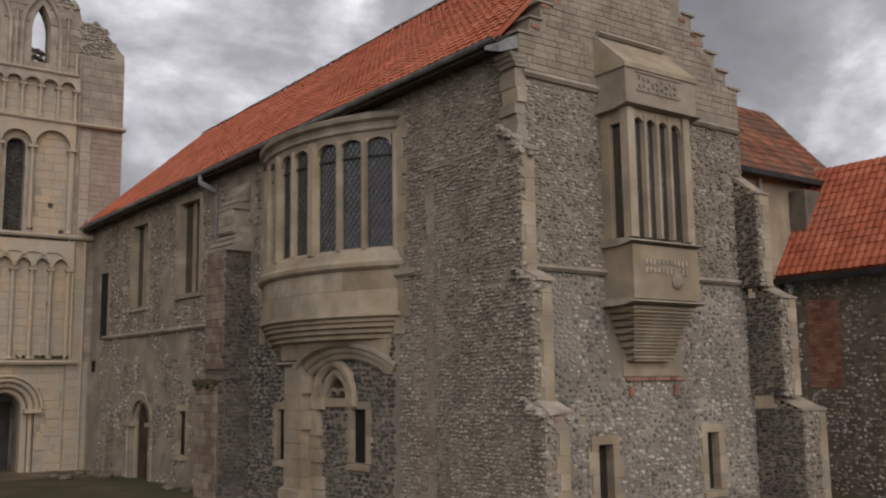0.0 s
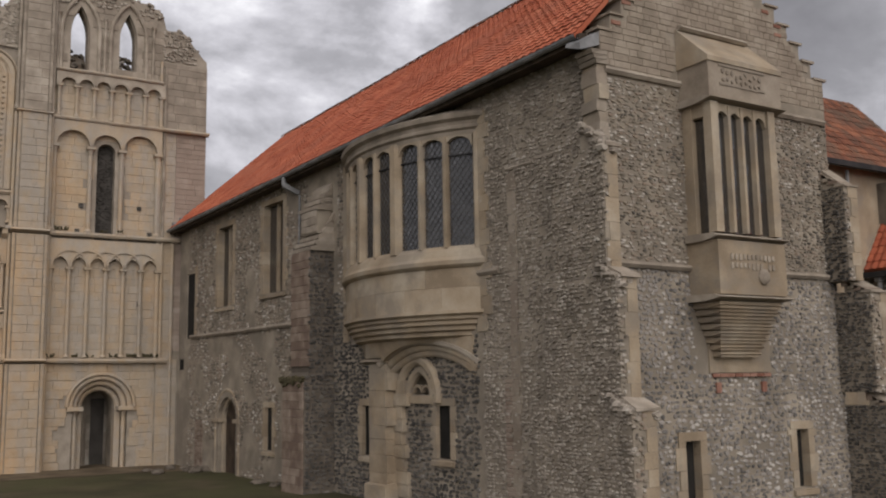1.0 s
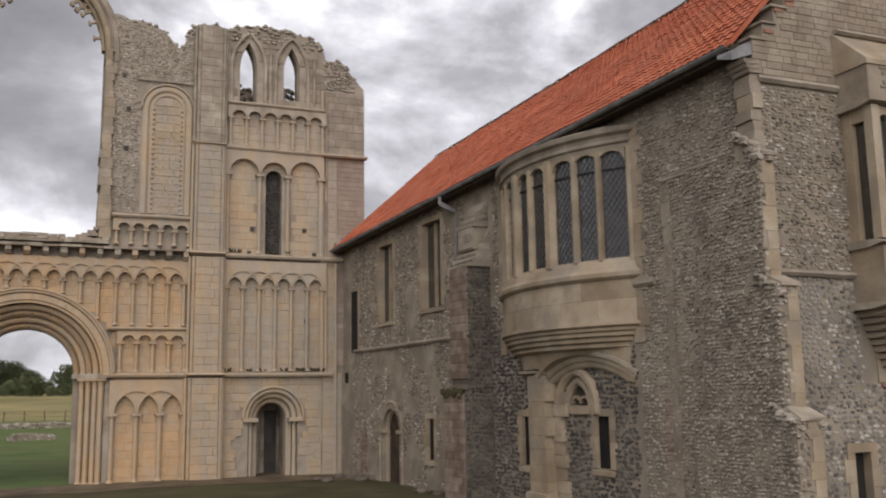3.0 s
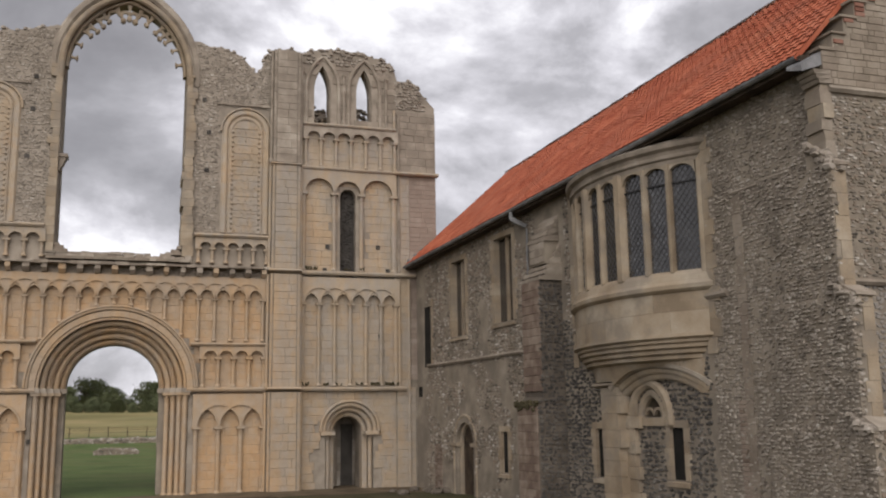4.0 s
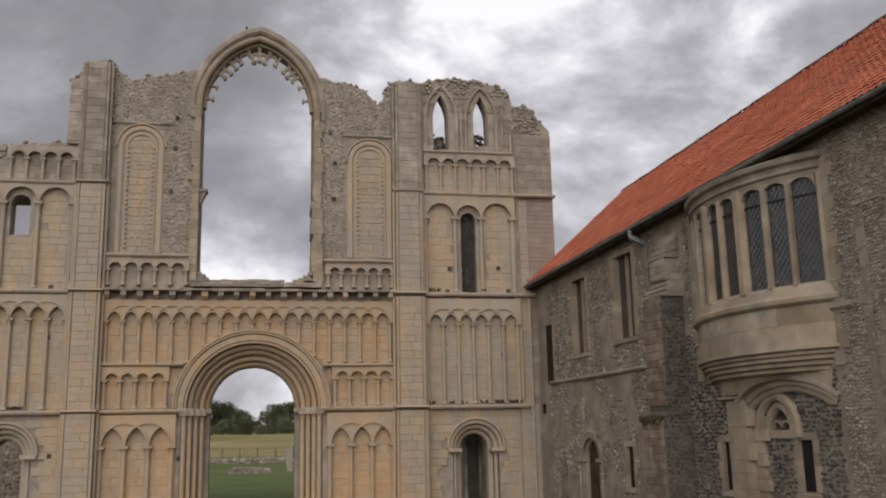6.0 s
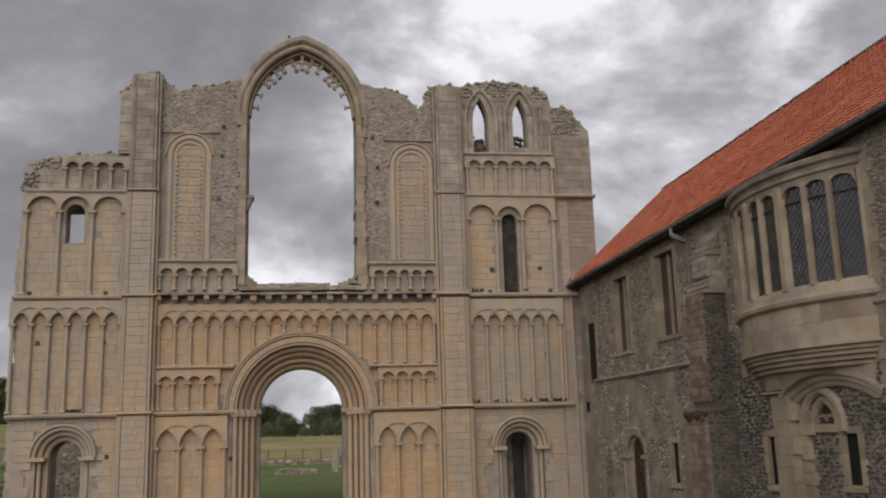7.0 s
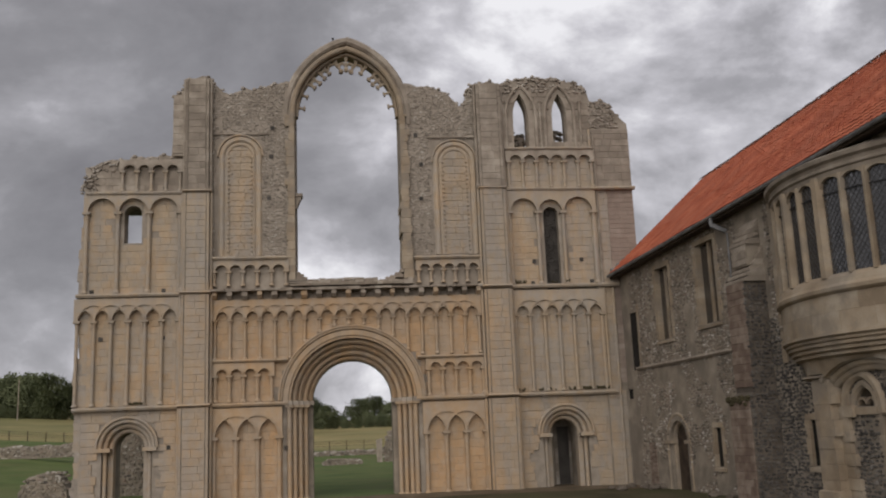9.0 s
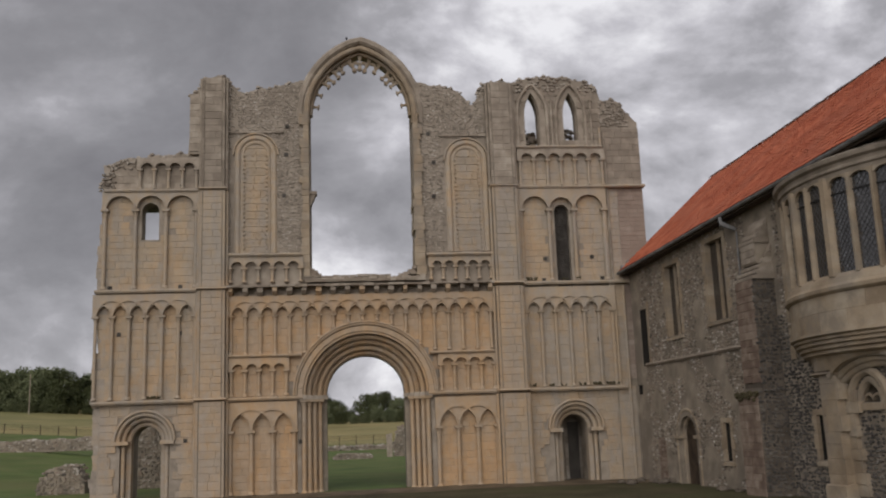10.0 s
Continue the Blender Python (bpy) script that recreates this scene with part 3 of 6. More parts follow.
def buttress(x0, x1, stages, mat=None):
    """A flat Norman buttress with nook shafts; stages: (foot, top, projection, narrowing)."""
    b = new("buttress")
    b.parent = front
    for z0, z1, pr, nar in stages:
        s = Soup()
        s.box(x0 + nar, x1 - nar, -pr + 0.03, 0.2, z0, z1)
        part("stage", s, M_mortar, b)
        s = Soup()
        ashlar(s, x0 + nar + 0.13, x1 - nar - 0.13, z0, z1, -pr)
        ashlar(s, x0 + nar, x0 + nar + 0.10, z0, z1, -pr)
        ashlar(s, x1 - nar - 0.10, x1 - nar, z0, z1, -pr)
        part("facing", s, M_grey if z0 > 12.5 else M_lime, b, kind="stuff")
        for xx in (x0 + nar - 0.06, x1 - nar + 0.06):
            s = Soup()
            s.lathe([(0.085, z0), (0.085, z0 + 0.1), (0.055, z0 + 0.2), (0.055, z1)], xx, -pr * 0.5 + 0.05, 8)
            part("shaft", s, M_grey if z0 > 12.5 else M_lime, b)
    return b


buttress(-7.55, -6.42, [(-0.3, 3.78, 0.36, 0.0), (3.92, 8.25, 0.33, 0.02), (8.4, 12.45, 0.28, 0.05), (12.55, 17.4, 0.22, 0.09)])
buttress(4.68, 5.82, [(-0.3, 3.74, 0.36, -0.04), (3.88, 8.2, 0.33, 0.0), (8.35, 12.5, 0.28, 0.03), (12.62, 17.2, 0.22, 0.05)])
s = Soup()
s.box(-8.0, -7.4, 0.0, 1.7, 14.1, 16.75)
part("turret_stub", s, M_gable, front)
part("stub_facing", ashlar(Soup(), -8.0, -7.42, 14.2, 16.7, -0.03), M_grey, front, kind="stuff")
s = Soup()
s.box(9.72, 11.45, 0.14, 1.2, 3.9, 15.2)
s.box(9.72, 10.6, 0.11, 1.2, -0.3, 3.9)
part("corner_pier", s, M_mortar, front)
for xx, z0, z1 in ((9.68, 3.9, 15.2), (9.85, 3.9, 8.2), (10.25, -0.2, 8.2), (9.85, 8.4, 15.0)):
    s = Soup()
    s.lathe([(0.075, z0), (0.055, z0 + 0.15), (0.055, z1)], xx, 0.08, 8)
    part("shaft", s, M_grey if z0 > 8 else M_lime, front)


def string(x0, x1, z, pr=0.16, h=0.17, back=0.2, mat=None):
    n = max(1, int((x1 - x0) / 0.9))
    cuts = [x0 + (x1 - x0) * i / n for i in range(n + 1)]
    for a, b in zip(cuts, cuts[1:]):
        k = rng.uniform(-0.008, 0.012)
        s = Soup()
        s.weld = True
        part("string_stone", s.moulding(a + 0.003, b - 0.003, -pr + k, z - h / 2 + k, z + h / 2 + k, back), mat or M_lime, front)


for a, b, p in ((-11.66, -7.5, 0.1), (-7.62, -6.36, 0.47), (-6.4, -3.35, 0.1), (1.75, 4.7, 0.1), (4.6, 5.9, 0.47), (5.8, 10.1, 0.1)):
    string(a, b, 3.86, p)
for a, b, p in ((-11.66, -7.5, 0.1), (-7.6, -6.38, 0.44), (4.62, 5.88, 0.44), (5.8, 10.5, 0.1)):
    string(a, b, 8.33, p)
for a, b, p in ((-11.4, -7.5, 0.09), (-7.55, -6.4, 0.38), (4.66, 5.84, 0.38), (5.8, 9.8, 0.09), (9.66, 11.52, 0.12)):
    string(a, b, 12.53, p, 0.14)
string(-6.4, -3.4, 5.58, 0.1, 0.13)
string(1.85, 4.72, 5.53, 0.1, 0.13)
string(-6.5, -3.35, 9.74, 0.12, 0.15)
string(1.85, 4.75, 9.64, 0.12, 0.15)
for a, b, z in ((-6.4, -4.1, 15.1), (2.6, 4.7, 14.92)):
    n = 5
    for i in range(n):
        part("string_stone", Soup().wedge(a + (b - a) * i / n + 0.004, a + (b - a) * (i + 1) / n - 0.004, 0.1 + rng.uniform(0, 0.03), 0.2, z - 0.05, z + 0.02, z + 0.06), M_grey, front)
string(5.9, 9.75, 14.33, 0.09, 0.12)


def arcade(xs, z0, zs, ztop, r, kind="round", rise=None, interlace=False, y=0.0, mat=None, foot_of=None):
    """A blind arcade: columns at xs, arches sprung at zs, a spandrel band up to ztop."""
    a = new("arcade")
    a.parent = front
    mat = mat or M_lime
    ops = []
    for p, q in zip(xs, xs[1:]):
        hw = (q - p) / 2 - 0.05
        ops.append(((p + q) / 2, hw, z0 - 5, zs, kind, rise or (hw * 1.45 if kind == "pointed" else None)))
    s = Soup()
    cut = sorted(v for v in opening_xs(ops, {xs[0] - 0.12, xs[-1] + 0.12}))
    s.strips(cut, y, 0.2, lambda x: [(lo, hi) for lo, hi in spans(x, zs, ztop, ops) if hi - lo > 0.005])
    part("spandrel", s, mat, a)
    for p in ops:
        s = Soup()
        cx, hw = p[0], p[1]
        if kind == "round":
            s.sweep(round_pts(cx, zs, hw, n=12), [(0.0, y - 0.03), (0.07, y - 0.03), (0.07, y + 0.02), (0.0, y + 0.02)])
        else:
            n = 7
            pts = []
            for i in range(2 * n + 1):
                x = cx - hw + 2 * hw * i / (2 * n)
                zz = arch_top(x, cx, hw, zs, kind, p[5])
                pts.append((x, zz, (x - cx) / hw * 0.6, 0.8))
            s.sweep(pts, [(0.0, y - 0.03), (0.055, y - 0.03), (0.055, y + 0.02), (0.0, y + 0.02)])
        part("arch", s, mat, a)
    if interlace:
        for i in range(len(xs) - 2):
            rr = (xs[i + 2] - xs[i]) / 2
            s = Soup()
            sq = min(1.0, (ztop - zs - 0.1) / rr)
            pts = [(x, zs + (z - zs) * sq, nx, nz) for x, z, nx, nz in round_pts(xs[i + 1], zs, rr - 0.05, n=16)]
            s.sweep(pts, [(0.0, y - 0.05 - 0.012 * (i % 2)), (0.07, y - 0.05 - 0.012 * (i % 2)), (0.07, y), (0.0, y)])
            part("interlaced_arch", s, mat, a)
    for x in xs:
        foot = foot_of(x) if foot_of else z0
        column(a, x, y + 0.09, foot, zs - foot, r)
    return a


def evenly(a, b, n):
    return [a + (b - a) * i / n for i in range(n + 1)]


arcade(evenly(-6.25, -3.72, 3), 0.1, 2.6, 3.72, 0.085, "pointed", 0.66, True)
arcade(evenly(2.12, 4.55, 3), 0.1, 2.52, 3.68, 0.08, "pointed", 0.62, True)
arcade(evenly(-6.22, -4.02, 4), 3.95, 5.02, 5.5, 0.07)
arcade(evenly(2.3, 4.55, 4), 3.95, 5.05, 5.45, 0.07)
arcade(evenly(-6.25, 4.47, 18), 5.64, 7.23, 8.03, 0.058, "pointed", 0.33, True, foot_of=lambda x: max(5.64, 3.98 + math.sqrt(max(0.0, 2.96 ** 2 - (x + 0.8) ** 2))))
arcade(evenly(-11.6, -7.68, 6), 3.97, 7.32, 8.2, 0.07, "pointed", 0.42, True)
arcade(evenly(6.0, 9.72, 6), 3.97, 7.15, 8.15, 0.065, "pointed", 0.36, True)
arcade(evenly(-6.3, -3.42, 5), 8.6, 9.22, 9.68, 0.062, mat=M_lime)
arcade(evenly(2.03, 4.58, 5), 8.58, 9.16, 9.58, 0.062, mat=M_lime)
arcade(evenly(-11.36, -7.68, 3), 8.42, 11.75, 12.46, 0.08, mat=M_lime)
arcade([5.98, 7.2, 8.3, 9.62], 8.42, 11.55, 12.46, 0.08, mat=M_lime)
arcade(evenly(-10.0, -7.7, 4), 12.62, 13.48, 13.95, 0.06, mat=M_grey)
arcade(evenly(6.05, 9.7, 6), 12.62, 13.78, 14.27, 0.06, mat=M_grey)


def ring(parent, name, cx, zs, r0, r1, y0, y1, kind="round", rise=None, mat=None, n=24, stilt=0.0, label=""):
    """A moulded arch order from radius r0 to r1, between depths y0 and y1, with its jambs down to stilt."""
    s = Soup()
    w = r1 - r0
    prof = [(0, y1), (0, y0 + w * 0.3), (w * 0.3, y0), (w * 0.75, y0), (w, y0 + w * 0.25), (w, y1)]
    if kind == "round":
        pts = round_pts(cx, zs, r0, n=n)
    else:
        R = (r0 * r0 + rise * rise) / (2 * r0)
        pts, top = [], math.atan2(rise, R - r0)
        for i in range(n // 2 + 1):
            a = top * i / (n // 2)
            pts.append((cx + r0 - R + R * math.cos(a), zs + R * math.sin(a), math.cos(a), math.sin(a)))
        pts += [(2 * cx - x, z, -nx, nz) for x, z, nx, nz in reversed(pts[:-1])]
    if stilt:
        pts = [(pts[0][0], zs - stilt, 1, 0)] + pts + [(pts[-1][0], zs - stilt, -1, 0)]
    s.sweep(pts, prof)
    return part(name, s, mat or M_lime, parent, label)


portal = new("portal")
portal.parent = front
for k in range(4):
    r0 = 1.62 + 0.21 * k
    ring(portal, "arch_order", -0.8, 3.92, r0, r0 + 0.2, 0.86 - 0.2 * k, 1.0, mat=M_lime, n=32)
    for sgn in (-1, 1):
        if k:
            column(portal, -0.8 + sgn * (r0 + 0.07), 0.90 - 0.2 * k, 0.05, 3.72, 0.085)
        s = Soup()
        x = -0.8 + sgn * (r0 + 0.1)
        s.box(x - 0.1, x + 0.1, 0.98 - 0.2 * k, 1.1, -0.3, 3.75)
        part("jamb", s, M_lime, portal)
for sgn in (-1, 1):
    column(portal, -0.8 + sgn * 2.52, 0.14, 0.05, 3.72, 0.085)
    part("jamb", Soup().box(min(-0.8 + sgn * 2.42, -0.8 + sgn * 2.64), max(-0.8 + sgn * 2.42, -0.8 + sgn * 2.64), 0.2, 1.1, -0.3, 3.75), M_lime, portal)
# twisted cable on the outer order, beads on the inner ones
cable = Soup()
n_c = 120
for i in range(n_c):
    a = math.pi * (i + 0.5) / n_c
    for j in range(2):
        b = a + (0.016 if j else -0.016)
        c0, c1 = 2.455, 2.535
        q = [(-0.8 + r * math.cos(b + w), y, 3.92 + r * math.sin(b + w)) for y in (0.0, 0.07) for r, w in ((c0, -0.012), (c1, 0.012))]
        cable.v += [(x, y + (0.0 if i % 2 else 0.022), z) for x, y, z in q]
    base = len(cable.v) - 8
    cable.f += [tuple(base + e for e in f) for f in ((0, 1, 5, 4), (0, 2, 3, 1), (4, 5, 7, 6), (0, 4, 6, 2), (1, 3, 7, 5))]
part("cable_moulding", cable, M_lime, portal)
for k, cnt in ((0, 54), (2, 62)):
    s = Soup()
    r = 1.62 + 0.21 * k + 0.10
    for i in range(cnt):
        a, w = math.pi * (i + 0.5) / cnt, 1.05 / cnt
        q = [(-0.8 + rr * math.cos(a + o), y, 3.92 + rr * math.sin(a + o)) for y, g in ((0.87 - 0.2 * k, 1.0), (0.80 - 0.2 * k, 0.55)) for rr, o in ((r - 0.07 * g, -w * g), (r + 0.07 * g, -w * g), (r + 0.07 * g, w * g), (r - 0.07 * g, w * g))]
        s.hexa(q)
    part("bead_moulding", s, M_lime, portal)
# plain voussoirs round the orders, then a grooved hood
for i in range(29):
    a0, a1 = math.pi * i / 29 + 0.0015, math.pi * (i + 1) / 29 - 0.0015
    s = Soup()
    s.sweep(round_pts(-0.8, 3.92, 2.535, a0, a1, 2), [(0.0, 0.05), (0.03, -0.04 + rng.uniform(0, 0.012)), (0.24, -0.04 + rng.uniform(0, 0.012)), (0.245, 0.9), (0.0, 0.9)])
    part("voussoir", s, M_lime, portal)
ring(portal, "hood_mould", -0.8, 3.94, 2.785, 2.87, -0.085, 0.25, n=40)
ring(portal, "hood_mould", -0.8, 3.94, 2.875, 2.955, -0.12, 0.25, n=40)
for sgn in (-1, 1):
    s = Soup()
    for k in range(5):
        s.box(min(-0.8 + sgn * (1.56 + 0.21 * k), -0.8 + sgn * (1.87 + 0.21 * k)), max(-0.8 + sgn * (1.56 + 0.21 * k), -0.8 + sgn * (1.87 + 0.21 * k)), 0.74 - 0.2 * k, 1.0, 3.76, 3.93)
    part("impost", s, M_grey, portal)

for cx, hw, zs, nm, shade in ((-9.58, 0.58, 2.35, "north", 0), (7.86, 0.56, 2.25, "south", 0)):
    d = new("side_doorway")
    d.parent = front
    for k in range(2):
        ring(d, "arch_order", cx, zs, hw + 0.19 * k, hw + 0.19 * k + 0.18, 0.5 - 0.22 * k, 0.96, n=20)
    ring(d, "face_order", cx, zs, hw + 0.37, hw + 0.52, 0.10, 0.5, n=20)
    ring(d, "hood_mould", cx, zs, hw + 0.53, hw + 0.63, 0.03, 0.25, n=20)
    for sgn in (-1, 1):
        column(d, cx + sgn * (hw + 0.27), 0.34, 0.0, zs - 0.05, 0.08)
        s = Soup()
        s.box(cx + sgn * (hw + 0.10) - 0.1, cx + sgn * (hw + 0.10) + 0.1, 0.52, 0.96, -0.3, zs)
        s.box(cx + sgn * (hw + 0.32) - 0.06, cx + sgn * (hw + 0.32) + 0.08, 0.42, 0.9, -0.3, zs)
        s.box(cx + sgn * (hw + 0.3) - 0.27, cx + sgn * (hw + 0.3) + 0.27, 0.02, 0.7, zs - 0.14, zs + 0.0)
        part("jamb", s, M_lime, d)

# corbel table and broken parapet below the great window
ct = new("corbel_table")
ct.parent = front
x = -6.42
while x < 4.66:
    w = min(rng.uniform(0.3, 0.75), 4.68 - x)
    k, drop = rng.uniform(-0.05, 0.05), rng.uniform(0, 0.05)
    c = Soup().wedge(x + 0.006, x + w - 0.006, -0.29 + k, 0.3, 8.34 + drop * 0.4, 8.45 - drop, 8.56 - drop)
    c.v = [(px, py + 0.03 * noise.noise((px * 5, pz * 5, 2)), pz + 0.02 * noise.noise((px * 6, py * 6, 4))) for px, py, pz in c.v]
    part("ledge_stone", c, rng.choice((M_gable, M_grey, M_grey)), ct)
    x += w
for i in range(19):
    x = -6.25 + 10.72 * i / 18
    c = Soup()
    w, h = rng.uniform(0.085, 0.12), rng.uniform(0, 0.05)
    c.hexa([(x - w * 0.8, -0.06, 8.02 + h), (x + w * 0.8, -0.06, 8.02 + h), (x + w, 0.2, 8.0), (x - w, 0.2, 8.0), (x - w, -0.19, 8.14 + h), (x + w, -0.19, 8.14 + h), (x + w, 0.2, 8.14), (x - w, 0.2, 8.14)])
    c.box(x - w, x + w, -0.22, 0.2, 8.142 + h, 8.345)
    part("corbel", c, M_grey if i % 3 else M_lime, ct)
for row in range(3):
    x = -3.35 + rng.uniform(0, 0.2)
    while x < 1.75:
        w = rng.uniform(0.2, 0.5)
        z = 8.54 + 0.1 * row
        if row < 2 or rng.random() < 0.85:
            c = Soup().box(x, min(x + w - 0.012, 1.78), -0.16 + 0.06 * row + rng.uniform(-0.05, 0.04), 0.7, z, z + 0.095 + rng.uniform(-0.025, 0.015))
            c.v = [(px, py, pz + 0.02 * noise.noise((px * 4, py, row * 3.3))) for px, py, pz in c.v]
            part("parapet_stone", c, rng.choice((M_mortar, M_gable, M_grey)), ct)
        x += w
for row in range(3):
    for x0, x1 in ((-3.02, -2.55 - 0.14 * row), (0.85 + 0.2 * row, 1.42)):
        x = x0
        while x < x1 - 0.08:
            w = min(rng.uniform(0.2, 0.45), x1 - x)
            part("sill_stone", Soup().box(x, x + w - 0.012, 0.1 + rng.uniform(-0.04, 0.06), 0.9, 8.84 + 0.11 * row, 8.945 + 0.11 * row + rng.uniform(-0.02, 0.01)), M_gable, ct)
            x += w

# great window
gw = new("great_window")
gw.parent = front
ring(gw, "arch_ring", -0.8, 15.9, 2.2, 2.42, 0.05, 1.3, "pointed", 2.92, M_pale, 28, 0.4)
ring(gw, "outer_ring", -0.8, 15.9, 2.43, 2.76, 0.15, 1.5, "pointed", 3.28, M_grey, 28, 0.4)
ring(gw, "inner_moulding", -0.8, 15.9, 2.08, 2.2, 0.3, 0.7, "pointed", 2.78, M_pale, 28)
for sgn in (-1, 1):
    s = Soup()
    xj = -0.8 + sgn * 2.22
    z = 8.8
    while z < 15.9:
        h = rng.uniform(0.25, 0.4)
        w = rng.uniform(0.22, 0.42)
        a = -0.02 + (rng.uniform(0, 0.10) if sgn > 0 and z < 12.6 else 0)
        part("jamb_stone", Soup().box(min(xj - sgn * a, xj + sgn * w), max(xj - sgn * a, xj + sgn * w), 0.06, 1.5, z, min(z + h - 0.008, 15.9)), M_pale, gw)
        z += h
# cusped tracery left hanging inside the head: pendants joined by little arches
R_in, rise_in = 2.1, 2.79
Rr = (R_in ** 2 + rise_in ** 2) / (2 * R_in)
top_a = math.atan2(rise_in, Rr - R_in)


def on_head(off):
    """The place on the head's inner edge, off metres from its crown, and the way inwards."""
    sg = 1 if off >= 0 else -1
    a = top_a - abs(off) / Rr
    nx, nz = -sg * math.cos(a), -math.sin(a)
    if abs(off) < 0.5:
        nx, nz = nx * abs(off) / 0.5, -math.sqrt(1 - (nx * abs(off) / 0.5) ** 2)
    return -0.8 + sg * (R_in - Rr + Rr * math.cos(a)), 15.9 + Rr * math.sin(a), nx, nz


def pendant(off, ln, w):
    x, z, nx, nz = on_head(off)
    tx, tz = -nz, nx
    s = Soup()
    s.weld = True
    rows = ((-0.08, 1.9), (0.25, 0.75), (0.55, 0.6), (0.72, 0.8), (0.78, 1.5), (0.9, 1.6), (1.0, 0.7))
    for (d0, w0), (d1, w1) in zip(rows, rows[1:]):
        q = []
        for d, ww in ((d0, w0), (d1, w1)):
            e = min(0.1, 0.055 * ww + 0.02)
            q += [(x + nx * ln * d - tx * w * ww, 0.5 - e, z + nz * ln * d - tz * w * ww), (x + nx * ln * d + tx * w * ww, 0.5 - e, z + nz * ln * d + tz * w * ww), (x + nx * ln * d + tx * w * ww, 0.5 + e, z + nz * ln * d + tz * w * ww), (x + nx * ln * d - tx * w * ww, 0.5 + e, z + nz * ln * d - tz * w * ww)]
        s.hexa(q)
    part("pendant", s, M_pale, gw)
    return x + nx * ln * 0.62, z + nz * ln * 0.62, nx, nz


def little_arch(p, q):
    """A cusped half-round between two pendants, opening inwards."""
    (x0, z0, _, _), (x1, z1, _, _) = p, q
    cx, cz, r = (x0 + x1) / 2, (z0 + z1) / 2, math.hypot(x1 - x0, z1 - z0) / 2
    tx, tz = (x1 - x0) / (2 * r), (z1 - z0) / (2 * r)
    ux, uz = -tz, tx
    if uz < 0:
        ux, uz = -ux, -uz
    pts = []
    for i in range(11):
        a = math.pi * i / 10
        rr = r * (1 - 0.22 * abs(math.sin(3 * a)) * (0.3 < a < 2.84))
        dx, dz = -math.cos(a) * tx + math.sin(a) * 1.25 * ux, -math.cos(a) * tz + math.sin(a) * 1.25 * uz
        pts.append((cx + rr * dx, cz + rr * dz, dx, dz))
    s = Soup()
    s.sweep(pts, [(-0.035, 0.45), (0.05, 0.43), (0.05, 0.57), (-0.035, 0.55)])
    part("cusped_arch", s, M_pale, gw)


for chain in (((-1.42, 0.5), (-1.08, 0.46), (-0.5, 0.66), (0.0, 0.7), (0.48, 0.68), (0.98, 0.5)), ((-2.12, 0.42), (-1.78, 0.5)), ((1.5, 0.5), (1.82, 0.52), (2.1, 0.42))):
    tips = [pendant(off, ln, 0.062) for off, ln in chain]
    for p, q in zip(tips, tips[1:]):
        little_arch(p, q)
for off in (-2.7, 2.55, 3.2, -3.3):
    pendant(off, 0.3, 0.06)
s = Soup()
s.box(-3.06, -2.72, 0.15, 0.7, 12.36, 12.48)
s.hexa([(-3.06, 0.2, 11.85), (-2.98, 0.2, 11.85), (-2.98, 0.65, 11.85), (-3.06, 0.65, 11.85), (-3.06, 0.2, 12.36), (-2.76, 0.2, 12.36), (-2.76, 0.65, 12.36), (-3.06, 0.65, 12.36)])
part("capital_stub", s, M_grey, gw)
s = Soup()
s.lathe([(0.012, 19.3), (0.012, 19.62), (0.05, 19.63), (0.05, 19.7)], -1.35, 0.8, 6)
part("iron_pin", s, M_dark, gw)


def blind_panel(cx, zs, hw, z0):
    """Tall blind recess beside the great window, with diapered ground and a beaded inner order."""
    p = new("blind_recess")
    p.parent = front
    ring(p, "inner_order", cx, zs, hw, hw + 0.16, 0.145, 0.3, mat=M_lime, n=16, stilt=zs - z0)
    ring(p, "outer_order", cx, zs, hw + 0.17, hw + 0.42, 0.115, 0.3, mat=M_lime, n=16, stilt=zs - z0)
    ring(p, "hood_mould", cx, zs, hw + 0.43, hw + 0.5, 0.09, 0.3, mat=M_lime, n=16)
    s = Soup()
    for sgn in (-1, 1):
        z = z0
        while z < zs:
            s.box(cx + sgn * (hw + 0.02) - 0.05, cx + sgn * (hw + 0.02) + 0.05, 0.11, 0.25, z, z + 0.10)
            z += 0.19
    part("beading", s, M_lime, p, kind="stuff")
    s = Soup()
    r, z = 0, z0 + 0.1
    while z < zs + 0.3:
        for i in range(4):
            x = cx - hw + 0.12 + (0.24 * i + (0.12 if r % 2 else 0))
            if abs(x - cx) < hw - 0.05:
                s.box(x - 0.03, x + 0.03, 0.15, 0.2, z, z + 0.04)
        r, z = r + 1, z + 0.17
    part("diaper_studs", s, M_ochre, p, kind="stuff")


blind_panel(-5.27, 14.1, 0.46, 9.85)
blind_panel(3.72, 13.8, 0.50, 9.78)

for cx, hw, z0, zs, kind, rise in LANCETS:
    w = new("lancet_window")
    w.parent = front
    for k in range(3):
        ring(w, "moulded_order", cx, zs, hw + 0.15 * k, hw + 0.15 * k + 0.13, 0.34 - 0.13 * k, 0.9, "pointed", rise + 0.17 * k, M_grey, 16, zs - 14.4)
for x in (5.95, 7.58, 9.35):
    part("angle_shaft", Soup().lathe([(0.07, 14.4), (0.05, 14.55), (0.05, 16.4), (0.09, 16.5)], x, 0.12, 8), M_grey, front)

